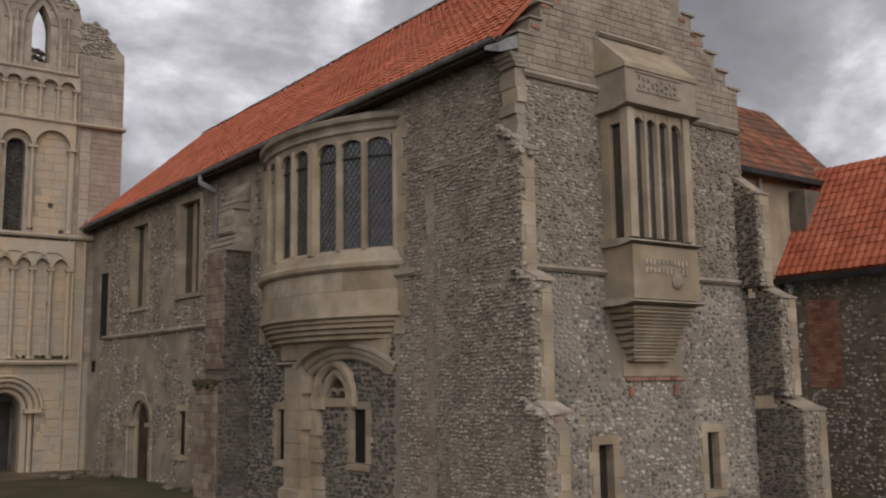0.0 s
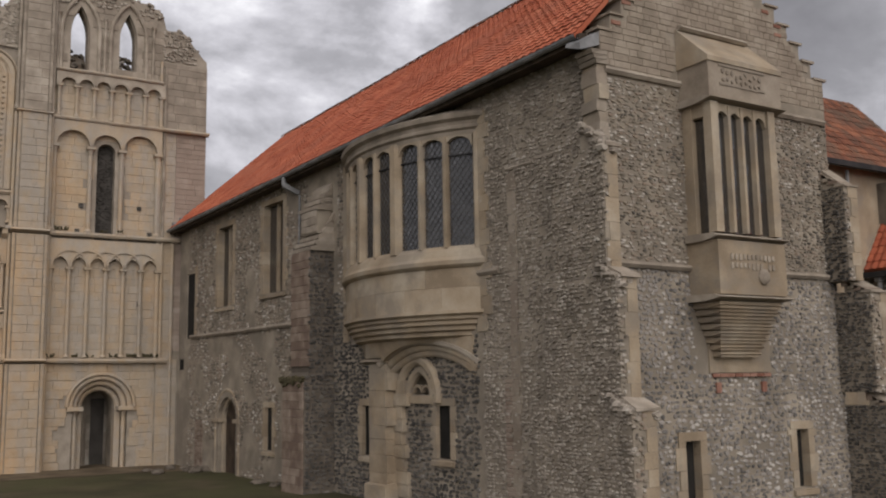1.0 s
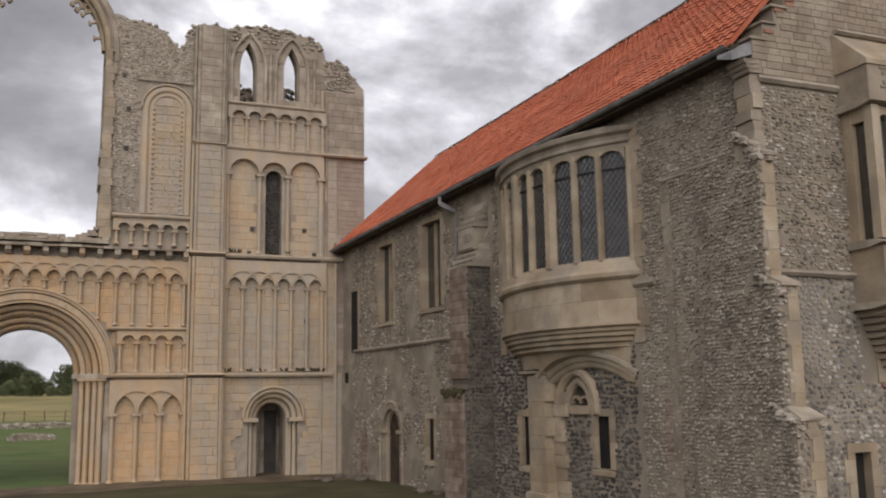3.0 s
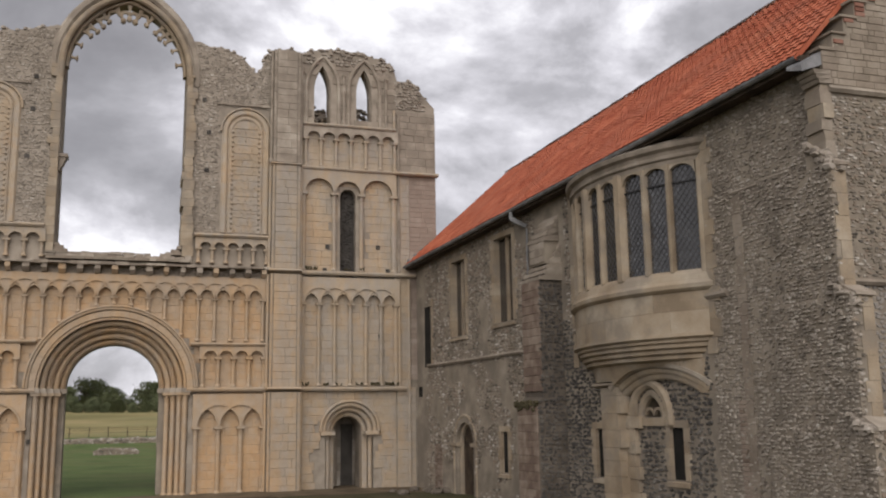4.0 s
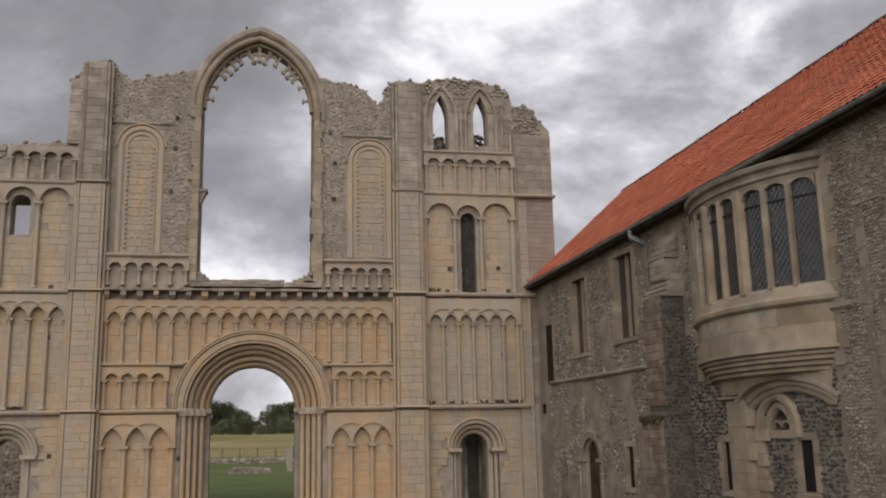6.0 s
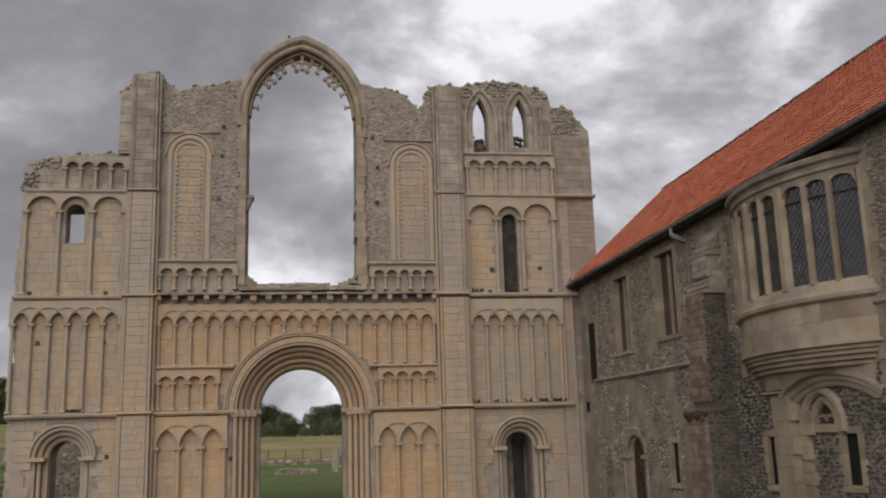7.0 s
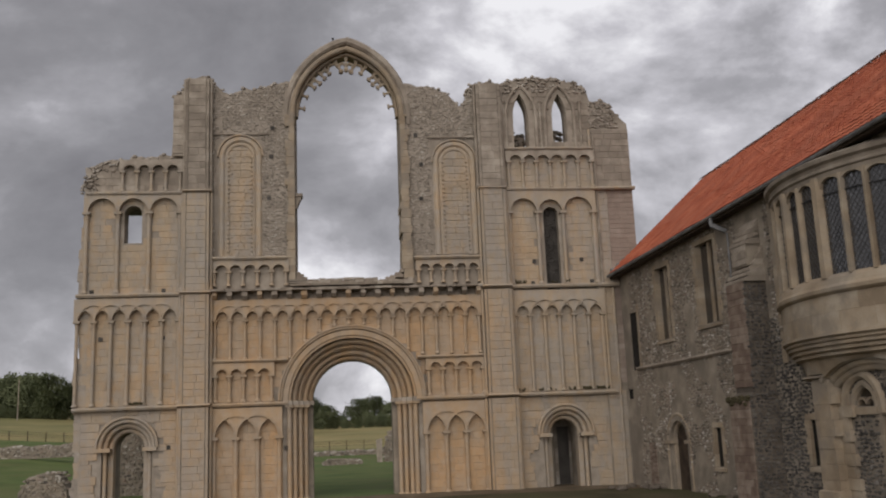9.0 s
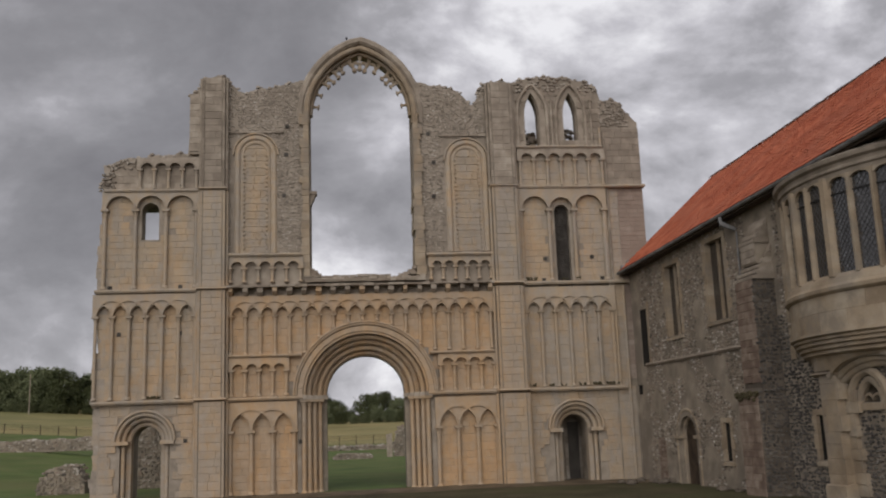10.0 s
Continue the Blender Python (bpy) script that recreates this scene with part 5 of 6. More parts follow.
def porch():
    """The blocked doorway and its segmental arch under the oriel."""
    p = new("blocked_doorway")
    p.parent = house
    p.matrix_basis = MW
    z = -0.3
    while z < 3.36:
        h = rng.uniform(0.3, 0.45)
        part("pier_stone", Soup().box(13.38 + rng.uniform(-0.015, 0.01), 14.12 + rng.choice((0.0, 0.05, 0.1)), -0.36 + rng.uniform(-0.01, 0.01), 0.05, z, min(z + h - 0.006, 3.4)), M_pale, p)
        z += h
    s = Soup()
    s.weld = True
    part("pier_cap", s.moulding(13.05, 14.2, -0.46, 3.38, 3.54, 0.05), M_pale, p)
    part("plinth", Soup().wedge(13.3, 14.24, -0.46, 0.05, -0.3, 0.55, 0.68), M_pale, p)
    CXA, HALF, RISE, FOOT = 15.62, 1.55, 0.44, 3.08
    R = (HALF ** 2 + RISE ** 2) / (2 * RISE)
    sof = lambda x: FOOT + RISE - R + math.sqrt(max(R * R - (x - CXA) ** 2, 0.0))

    def die_in(s):
        """The arch stands proud at its pier and dies into the wall at its other end."""
        s.v = [(x, y * min(1.0, max(0.12, (17.45 - x) / 2.2)) if y < 0 else y, z) for x, y, z in s.v]

    def segarch(name, r_out, thick, y0, y1, mat):
        a = math.asin(HALF / R)
        pts = [(CXA + R * math.sin(-a + 2 * a * i / 24), FOOT + RISE - R + R * math.cos(-a + 2 * a * i / 24), math.sin(-a + 2 * a * i / 24), math.cos(-a + 2 * a * i / 24)) for i in range(25)]
        s = Soup()
        s.sweep(pts, [(r_out, y0 + 0.04), (r_out + thick * 0.3, y0), (r_out + thick, y0 - 0.03), (r_out + thick, y1), (r_out, y1)])
        die_in(s)
        part(name, s, mat, p)
    segarch("arch_order", 0.0, 0.13, -0.18, 0.05, M_pale)
    segarch("arch_order", 0.135, 0.13, -0.28, 0.05, M_pale)
    segarch("hood_mould", 0.27, 0.11, -0.42, 0.05, M_grey)
    # curved stonework between the mouldings and the arch
    xs = [12.75 + 0.11 * i for i in range(41)]
    s = Soup()
    s.weld = True

    def front_y(x, out):
        return min(CB - math.sqrt(max((RB + out) ** 2 - (x - UC) ** 2, 0.0)), 0.03)
    for a, b in zip(xs, xs[1:]):
        za, zb = [3.54 if x < 14.1 else max(3.3, sof(x) + 0.3) for x in (a, b)]
        lo = lambda x: min(front_y(x, -0.46), -0.40 * min(1.0, max(0.1, (17.3 - x) / 2.4)) if x > 13.2 else 0.03)
        hi = lambda x: min(front_y(x, -0.36), lo(x))
        s.hexa([(a, lo(a), za), (b, lo(b), zb), (b, 0.06, zb), (a, 0.06, za), (a, hi(a), 3.93), (b, hi(b), 3.93), (b, 0.06, 3.93), (a, 0.06, 3.93)])
    part("spandrel", s, M_pale, p)
    for k in range(2):
        ring(p, "inner_arch", 15.05, 2.6, 0.4 + 0.26 * k, 0.62 + 0.28 * k, -0.04 - 0.09 * k, 0.12, "pointed", 0.52 + 0.22 * k, M_pale, 16, 0.12)
    part("tracery_sill", Soup().box(14.5, 15.6, -0.06, 0.2, 2.46, 2.64), M_pale, p)
    for cx in (14.87, 15.22):
        s = Soup()
        s.sweep(round_pts(cx, 2.68, 0.15, 0.15, math.pi - 0.15, 8), [(0.0, 0.05), (0.06, 0.05), (0.06, 0.14), (0.0, 0.14)])
        part("foil", s, M_pale, p)
    for i in range(9):
        part("jamb_stone", Soup().box(14.1, 14.42 + rng.uniform(0, 0.3), -0.12 - 0.02 * (i % 2), 0.05, 0.3 + i * 0.3, 0.59 + i * 0.3), M_pale, p)


porch()


# ---- gable end ----
GX0, GX1, GAP, GZ = 12.05, 18.6, 14.92, 12.72
GW1 = (13.95, 0.2, 0.3, 1.78, "flat", None)
GW2 = (17.1, 0.19, 0.72, 1.88, "flat", None)


def gable_top(x):
    d = (x - GX0) / (GAP - GX0) if x < GAP else (GX1 - x) / (GX1 - GAP)
    z = 9.15 + (GZ - 9.15) * max(0.0, min(1.0, d))
    return 9.15 + math.floor((z - 9.15) / 0.36) * 0.36 + 0.36


def gable():
    xs = {GX0, GX1, GAP}
    for k in range(12):
        d = k * 0.36 / (GZ - 9.15)
        if d < 1:
            xs |= {GX0 + (GAP - GX0) * d, GX1 - (GX1 - GAP) * d}
    s = Soup()
    s.strips(sorted(opening_xs([GW1, GW2], xs)), 0.0, 0.6, lambda x: spans(x, -0.4, gable_top(x), [GW1, GW2]))
    part("gable_wall", s, M_mortar, house, m=MG)
    # added sheet behind the gable windows, its dark colour replacing indoor shade
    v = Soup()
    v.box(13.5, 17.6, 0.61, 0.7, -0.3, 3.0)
    part("dark_backing", v, M_void, house, m=MG)
    lo, up, hi = Soup(), Soup(), Soup()
    out = lambda x, z: not inside(x, z, [GW1, GW2], 0.17) and not (14.15 < x < 16.3 and 3.0 < z < 9.6) and not (x < 12.1 and z < 7.4)
    stones(lo, GX0, GX1, -0.1, 5.0, 0.0, 0.95, 0.06, lambda x, z: out(x, z) and not (12.15 < x < 13.3 and 3.2 < z < 5.0), 0.02)
    stones(up, GX0, GX1, 5.15, 8.62, 0.0, 0.9, 0.058, out, 0.026, flat=0.55)
    part("flint_facing", lo, M_gflint, house, "close-set grey flint", MG, "stuff")
    part("flint_facing", up, M_flint, house, "brown and white coursed flint", MG, "stuff")
    ashlar(hi, GX0, GX1, 8.82, 13.0, -0.008, lambda x, z: z < gable_top(x) - 0.03 and not (14.1 < x < 16.2 and z < 9.85), 0.13, wide=(0.12, 0.45))
    part("ashlar_facing", hi, M_gable, house, "weathered grey stone and brick above the string", MG, "stuff")
    for k in range(12):
        d = k * 0.36 / (GZ - 9.15)
        for sgn in (-1, 1):
            x = GX0 + (GAP - GX0) * d if sgn < 0 else GX1 - (GX1 - GAP) * d
            if d >= 1:
                continue
            c = Soup()
            z = 9.15 + 0.36 * (k + 1)
            a, b = (x - 0.07 + rng.uniform(-0.03, 0.03), x + 0.32) if sgn < 0 else (x - 0.32, x + 0.07 + rng.uniform(-0.03, 0.03))
            c.wedge(a, b, -0.05, 0.66, z - 0.02, z + 0.025 + rng.uniform(-0.01, 0.02), z + 0.06)
            part("step_coping", c, M_gable, house, m=MG)
    s = Soup()
    for k in range(11):
        d = k * 0.36 / (GZ - 9.15)
        for x in (GX0 + (GAP - GX0) * d, GX1 - (GX1 - GAP) * d - 0.45):
            for j in range(3):
                if rng.random() < 0.3:
                    s.block(x + 0.02, x + 0.24, -0.03, 9.2 + 0.36 * k + j * 0.1, 9.28 + 0.36 * k + j * 0.1, 0.004)
    part("brick_steps", s, M_brick, house, "thin red bricks showing in the stepped edge", MG, "stuff")
    for o in (GW1, GW2):
        dressed_frame(house, o, MG, 0.17, mat=M_pale, depth=0.2)
        # near-black sheet closes the window and stands in for its inner shade
        part("shutter", Soup().box(o[0] - o[1] + 0.012, o[0] + o[1] - 0.012, 0.16, 0.2, o[2] + 0.004, o[3] - 0.004), M_hole, house, "near-black sheet painted for the shade inside the slit window", MG)


gable()
house_string(12.25, 14.3, 5.06, MG, 0.11, 0.13)
house_string(16.3, 18.6, 5.06, MG, 0.11, 0.13)
house_string(12.1, 14.2, 8.72, MG, 0.11, 0.14)
house_string(16.3, 18.5, 8.52, MG, 0.11, 0.14)


def bay():
    b = new("bay_window")
    b.parent = house
    b.matrix_basis = MG
    X0, X1, D = 14.12, 15.95, -0.75
    s = Soup()
    s.box(X0 - 0.05, X1 + 0.2, D - 0.03, 0.02, 8.28, 9.05)
    part("head_block", s, M_gable, b)
    s = Soup()
    s.moulding(X0 - 0.12, X1 + 0.25, D - 0.12, 8.2, 8.34, 0.0)
    part("head_moulding", s, M_grey, b)
    s = Soup()
    s.wedge(X0 - 0.08, X1 + 0.22, D - 0.06, 0.05, 9.0, 9.1, 9.92)
    part("sloping_stone_roof", s, M_pale, b, "pale sloping stone roof")
    s = Soup()
    s.moulding(X0 - 0.02, X1 + 0.1, -0.14, 9.85, 9.95, 0.05)
    part("roof_flashing", s, M_grey, b)
    s = Soup()
    for i in range(9):
        x = X0 + 0.35 + 0.13 * i
        s.stone(x, D - 0.03, 8.80 + rng.uniform(-0.06, 0.06), 0.06, 0.06, 0.03)
        s.stone(x, D - 0.03, 8.68 + rng.uniform(-0.03, 0.03), 0.05, 0.05, 0.03)
    s.box(X0 + 0.25, X0 + 1.55, D - 0.05, D, 8.93, 8.98)
    s.box(X0 + 0.25, X0 + 1.55, D - 0.05, D, 8.56, 8.60)
    part("carved_panel", s, M_grey, b, "weathered carved panel")
    # corner posts
    for x, y, w in ((X0, D, 0.2), (X1, D, 0.2)):
        s = Soup()
        s.box(min(x, x + (w if x == X0 else -w)), max(x, x + (w if x == X0 else -w)), D, D + 0.2, 5.68, 8.22)
        part("corner_post", s, M_pale, b)
    for x in (X0, X1 - 0.12):
        s = Soup()
        s.box(x, x + 0.12, -0.24, 0.05, 5.68, 8.22)
        part("wall_post", s, M_pale, b)
    n = 4
    for i in range(1, n):
        x = X0 + 0.2 + (X1 - X0 - 0.4) * i / n
        s = Soup()
        s.hexa([(x - 0.035, D + 0.04, 5.7), (x + 0.035, D + 0.04, 5.7), (x + 0.055, D + 0.18, 5.7), (x - 0.055, D + 0.18, 5.7), (x - 0.035, D + 0.04, 8.2), (x + 0.035, D + 0.04, 8.2), (x + 0.055, D + 0.18, 8.2), (x - 0.055, D + 0.18, 8.2)])
        part("mullion", s, M_pale, b)
    for i in range(n):
        x0 = X0 + 0.2 + (X1 - X0 - 0.4) * i / n
        x1 = X0 + 0.2 + (X1 - X0 - 0.4) * (i + 1) / n
        s = Soup()
        xs = [x0 + (x1 - x0) * j / 8 for j in range(9)]
        s.strips(xs, D + 0.06, D + 0.16, lambda x: [(arch_top(x, (x0 + x1) / 2, (x1 - x0) / 2, 7.85, "pointed", 0.22), 8.22)])
        part("light_head", s, M_pale, b)
        g = Soup()
        g.box(x0, x1, D + 0.15, D + 0.16, 5.7, 8.2)
        part("pane", g, M_glass, b)
    g = Soup()
    g.box(X0 + 0.12, X0 + 0.13, D + 0.2, -0.24, 5.7, 8.2)
    part("pane", g, M_glass, b)
    s = Soup()
    s.box(X0 + 0.02, X0 + 0.16, D + 0.2, -0.24, 7.95, 8.22)
    part("light_head", s, M_pale, b)
    s = Soup()
    s.moulding(X0 - 0.1, X1 + 0.12, D - 0.1, 5.52, 5.68, 0.0)
    part("sill", s, M_grey, b)
    s = Soup()
    s.box(X0 - 0.03, X1 + 0.03, D - 0.02, 0.02, 4.5, 5.53)
    part("base_panel", s, M_pale, b, "plain panel with a small carved boss")
    s = Soup()
    for r in range(2):
        for i in range(11):
            x = X0 + 0.32 + 0.115 * i
            if rng.random() < 0.85:
                s.box(x - 0.03, x + 0.03, D - 0.045, D, 5.02 + 0.17 * r - rng.uniform(0, 0.04), 5.10 + 0.17 * r)
    part("worn_frieze", s, M_grey, b, kind="stuff")
    s = Soup()
    s.weld = True
    for r0, r1, d0, d1 in ((0.16, 0.15, 0.0, 0.06), (0.15, 0.09, 0.06, 0.1), (0.09, 0.001, 0.1, 0.11)):
        q = [math.pi * 2 * i / 12 for i in range(13)]
        for a0, a1 in zip(q, q[1:]):
            n = len(s.v)
            s.v += [(X0 + 1.18 + r * math.cos(a), D - d, 4.86 + r * math.sin(a)) for r, d, a in ((r0, d0, a0), (r0, d0, a1), (r1, d1, a1), (r1, d1, a0))]
            s.f.append((n, n + 1, n + 2, n + 3))
    part("boss", s, M_grey, b)
    s = Soup()
    s.moulding(X0 - 0.12, X1 + 0.12, D - 0.11, 4.38, 4.52, 0.0)
    part("lower_moulding", s, M_grey, b)
    for k in range(8):
        t = k / 8
        x0, x1, y = X0 + 0.03 + 0.5 * t, X1 - 0.02 - 0.22 * t, D + 0.05 + 0.5 * t
        z = 4.38 - 0.13 * (k + 1)
        s = Soup()
        s.moulding(x0, x1, y, z + 0.012, z + 0.118, 0.02)
        s.box(x0 + 0.04, x1 - 0.04, y + 0.05, 0.02, z, z + 0.13)
        part("corbel_course", s, M_pale, b)
    s = Soup()
    s.box(14.5, 16.25, -0.035, 0.05, 3.05, 3.95)
    part("backing_slab", s, M_pale, b)
    s = Soup()
    x = 14.55
    while x < 16.2:
        s.block(x, x + 0.2, -0.06, 2.96, 3.03, 0.005)
        x += 0.21
    for x in (14.65, 15.95):
        s.box(x, x + 0.13, -0.05, 0.02, 2.66, 2.86)
    part("brick_course", s, M_brick, b, kind="stuff")


bay()


def corner_buttress(stages, right):
    b = new("corner_buttress")
    b.parent = house
    for x0, x1, y0, y1, z0, z1, top in stages:
        part("core", Soup().box(x0, x1, y0, y1, z0, z1), M_mortar, b)
        s = Soup()
        s.hexa([(x0, y0, z1), (x1, y0, z1), (x1, y0 + 0.6, z1), (x0, y0 + 0.6, z1), (x0, y0 + 0.02, z1 + 0.02), (x1, y0 + 0.02, z1 + 0.02), (x1, y0 + 0.6, z1 + top), (x0, y0 + 0.6, z1 + top)])
        part("slope", s, M_mortar, b)
        z, k = z0, 0
        while z < z1 - 0.08:
            h = min(rng.uniform(0.28, 0.45), z1 - z)
            w = 0.30 if k % 2 else 0.22
            part("quoin", Soup().box(x1 - w, x1 + 0.015, y0 - 0.015, y0 + (0.25 if k % 2 else 0.4), z + 0.004, z + h - 0.004), M_pale, b)
            z, k = z + h, k + 1
        k = Soup()
        stones(k, x0 + 0.03, x1 - 0.26, z0, z1, 0.0, 0.92, 0.056, None, 0.035)
        if k.v:
            part("front_flint", k, M_flint, b, m=Matrix.Translation((0, y0, 0)), kind="stuff")
        k = Soup()
        stones(k, 0.05, y1 - y0, z0, z1, 0.0, 0.92, 0.056, None, 0.035, flat=0.62)
        part("flank_flint", k, M_dflint if right else M_rubble, b, m=Matrix(((0, 1, 0, x0), (-1, 0, 0, y1), (0, 0, 1, 0), (0, 0, 0, 1))), kind="stuff")
        if not right:
            k = Soup()
            for i in range(46):
                t = rng.random()
                k.stone(rng.uniform(x0 - 0.03, x1 + 0.02), y0 - 0.02 + 0.55 * t, z1 - 0.12 + top * t + rng.uniform(-0.08, 0.1), rng.uniform(0.05, 0.12), rng.uniform(0.04, 0.09), rng.uniform(0.05, 0.12))
            part("broken_offset", k, M_rubble, b, "broken flint stub of a weathered offset", kind="stuff")
            cap = Soup().wedge(x0 + 0.05, x1 + 0.05, y0 - 0.06, y0 + 0.3, z1 - 0.03, z1 + 0.03, z1 + 0.2)
            cap.v = [(x, y + 0.05 * noise.noise((x * 7, z * 7, 1)), z + 0.05 * noise.noise((x * 5, y * 5, 2))) for x, y, z in cap.v]
            part("offset_stone", cap, M_grey, b)
        for i in range(4 if right else 0):
            part("offset_stone", Soup().wedge(x0 - 0.03, x1 + 0.03, y0 - 0.05 + 0.15 * i, y0 + 0.2 + 0.15 * i, z1 - 0.02 + top * 0.16 * i, z1 + 0.02 + top * 0.16 * i, z1 + 0.08 + top * 0.24 * i), M_pink if i % 2 else M_grey, b)


corner_buttress([(11.66, 11.98, -22.4, -20.9, 4.75, 7.15, 0.5), (11.62, 12.04, -22.7, -20.6, 2.45, 4.75, 0.25), (11.55, 12.07, -23.0, -20.3, -0.3, 2.45, 0.25)], False)
z = 7.2
while z < 8.72:
    h = rng.uniform(0.16, 0.34)
    w, d = rng.uniform(0.0, 0.07), rng.uniform(-0.03, 0.03)
    c = Soup().box(11.9 + w, 12.14, -22.06 + d, -21.6 + d, z, min(z + h, 8.8) - 0.008)
    c.v = [(x + 0.05 * noise.noise((x * 3, y * 3, zz * 5)), y + 0.04 * noise.noise((x * 4 + 9, y * 4, zz * 5)), zz + 0.015 * noise.noise((x * 9, y * 9, zz))) for x, y, zz in c.v]
    part("corner_stone", c, rng.choice((M_gable, M_grey, M_pale)), house)
    z += h
s = Soup()
for i in range(3):
    k, zz = 11.9 - 0.05 * i, 8.8 + 0.09 * i
    s.hexa([(k, -22.07, zz), (12.15, -22.09, zz), (12.15, -21.6, zz), (k, -21.6, zz), (k - 0.04, -22.1, zz + 0.07), (12.15, -22.08, zz + 0.09), (12.15, -21.6, zz + 0.09), (k - 0.03, -21.6, zz + 0.08)])
part("kneeler", s, M_grey, house, "corbelled kneeler stone under the gable")
corner_buttress([(18.3, 18.72, -22.55, -21.5, 4.95, 7.0, 0.5), (18.5, 19.05, -22.85, -21.5, 2.6, 4.7, 0.35), (18.62, 19.42, -23.15, -21.5, -0.3, 2.3, 0.3)], True)


# ---- pantiled roofs ----
def tile_mesh(mat, w=0.25, l=0.36):
    """One S-shaped pantile; x along the eave, y up the slope."""
    s = Soup()
    prof = [(-0.02, 0.004), (0.04, 0.026), (0.09, 0.032), (0.14, 0.016), (0.19, 0.0), (w + 0.004, 0.006)]
    for y, up in ((0.0, 0.02), (l, 0.0)):
        s.v += [(x, y, z + up) for x, z in prof]
    s.v += [(x, 0.0, z + 0.008) for x, z in prof]
    k = len(prof)
    for i in range(k - 1):
        s.f += [(i, i + 1, k + i + 1, k + i), (2 * k + i, 2 * k + i + 1, i + 1, i)]
    return s.mesh("tile", mat, False)


def tiled(parent, p0, along, up, nu, nv, mat, near=None, up_far=None):
    """Rows of pantiles from the eave corner p0, along the eave and up the slope."""
    al, up0 = Vector(along), Vector(up)
    up1 = Vector(up_far) if up_far is not None else up0
    upv = (up0 + up1) / 2
    L1, L2 = al.length, upv.length
    ax, ay = al.normalized(), upv.normalized()
    az = ax.cross(ay)
    m = Matrix((ax, ay, az)).transposed().to_4x4()
    m.translation = Vector(p0)
    inv = m.inverted().to_3x3()
    def shift(i, j):
        """How far a tile strays from the plain grid where the slope is wound."""
        a, b = i / nu, j / nv
        return inv @ (up0.lerp(up1, a) * b) - Vector((0, L2 * b, 0))
    w, l = L1 / nu, L2 / nv
    me = tile_mesh(mat, w, l * 1.15)
    bed = Soup()
    for a in range(12):
        c = [Vector((L1 * k / 12, L2 * b, 0)) + shift(nu * k / 12, nv * b) for b in (0, 1) for k in (a, a + 1)]
        bed.hexa([(*c[0].xy, c[0].z - 0.1), (*c[1].xy, c[1].z - 0.1), (*c[3].xy, c[3].z - 0.1), (*c[2].xy, c[2].z - 0.1), (*c[0].xy, c[0].z - 0.01), (*c[1].xy, c[1].z - 0.01), (*c[3].xy, c[3].z - 0.01), (*c[2].xy, c[2].z - 0.01)])
    bed.weld = True
    part("tile_bed", bed, mat, parent, m=m)
    co = np.array([v.co for v in me.vertices])
    fs = [tuple(p.vertices) for p in me.polygons]
    rest = Soup()
    cnt = 0
    for j in range(nv):
        for i in range(nu):
            jx, jz, tl = rng.uniform(-0.008, 0.008), rng.uniform(0, 0.012), rng.uniform(-0.012, 0.012)
            sh = shift(i, j)
            sag = sh.z + 0.03 * noise.noise((i * w * 0.6, j * l * 0.6, 5))
            if near and near(i, j) and cnt < 300:
                o = new("tile", me)
                o.parent = parent
                o.matrix_basis = m @ Matrix.Translation((i * w + jx + sh.x, j * l + sh.y, jz + sag)) @ Matrix.Rotation(tl, 4, "Z")
                cnt += 1
            else:
                b = len(rest.v)
                rest.v += [(x + i * w + jx + sh.x, y + j * l + sh.y, z + jz + sag) for x, y, z in co]
                rest.f += [tuple(b + q for q in f) for f in fs]
    part("tiles", rest, mat, parent, m=m, kind="stuff")
    return m


rf = new("roof")
rf.parent = house
tagged(rf, "bright orange clay pantiles, slightly sagging")
e0 = MW @ Vector((-0.9, -0.42, eave_z(-0.9) + 0.02))
e1 = MW @ Vector((21.0, -0.42, eave_z(21.0) + 0.02))
r0 = Vector((14.9, 0.75, 13.05))
r1 = Vector((14.9, -21.7, 12.8))
tiled(rf, e0, e1 - e0, r0 - e0, 100, 22, M_tile, near=lambda i, j: i >= 78 and j < 14, up_far=r1 - e1)
s = Soup()
s.hexa([(14.9, 0.75, 12.95), (14.95, 0.75, 13.0), (14.95, -21.5, 12.75), (14.9, -21.5, 12.7), (19.2, 0.7, 8.9), (19.3, 0.7, 9.0), (19.2, -21.5, 8.9), (19.1, -21.5, 8.8)])
part("far_slope", s, M_oldtile, rf)
s = Soup()
n = 56
for i in range(n):
    a, b = r0.lerp(r1, i / n), r0.lerp(r1, (i + 1) / n - 0.002)
    k = rng.uniform(-0.012, 0.012)
    q = [(-0.13, -0.02), (-0.08, 0.07), (0, 0.1), (0.08, 0.07), (0.13, -0.02)]
    base = len(s.v)
    for p in (a, b):
        s.v += [(p.x + x, p.y, p.z + z + k) for x, z in q]
    s.f += [(base + j, base + j + 1, base + 6 + j, base + 5 + j) for j in range(4)]
part("ridge_tiles", s, M_oldtile, rf, "weathered ridge tiles")
# stepped lead flashing where the roof meets the tower
s = Soup()
for i in range(5):
    s.box(10.2 + 0.28 * i, 10.5 + 0.28 * i, -0.08, 0.12, 8.7 + 0.22 * i, 9.0 + 0.22 * i)
part("stepped_flashing", s, M_lead, rf, "stepped grey lead flashing against the tower")
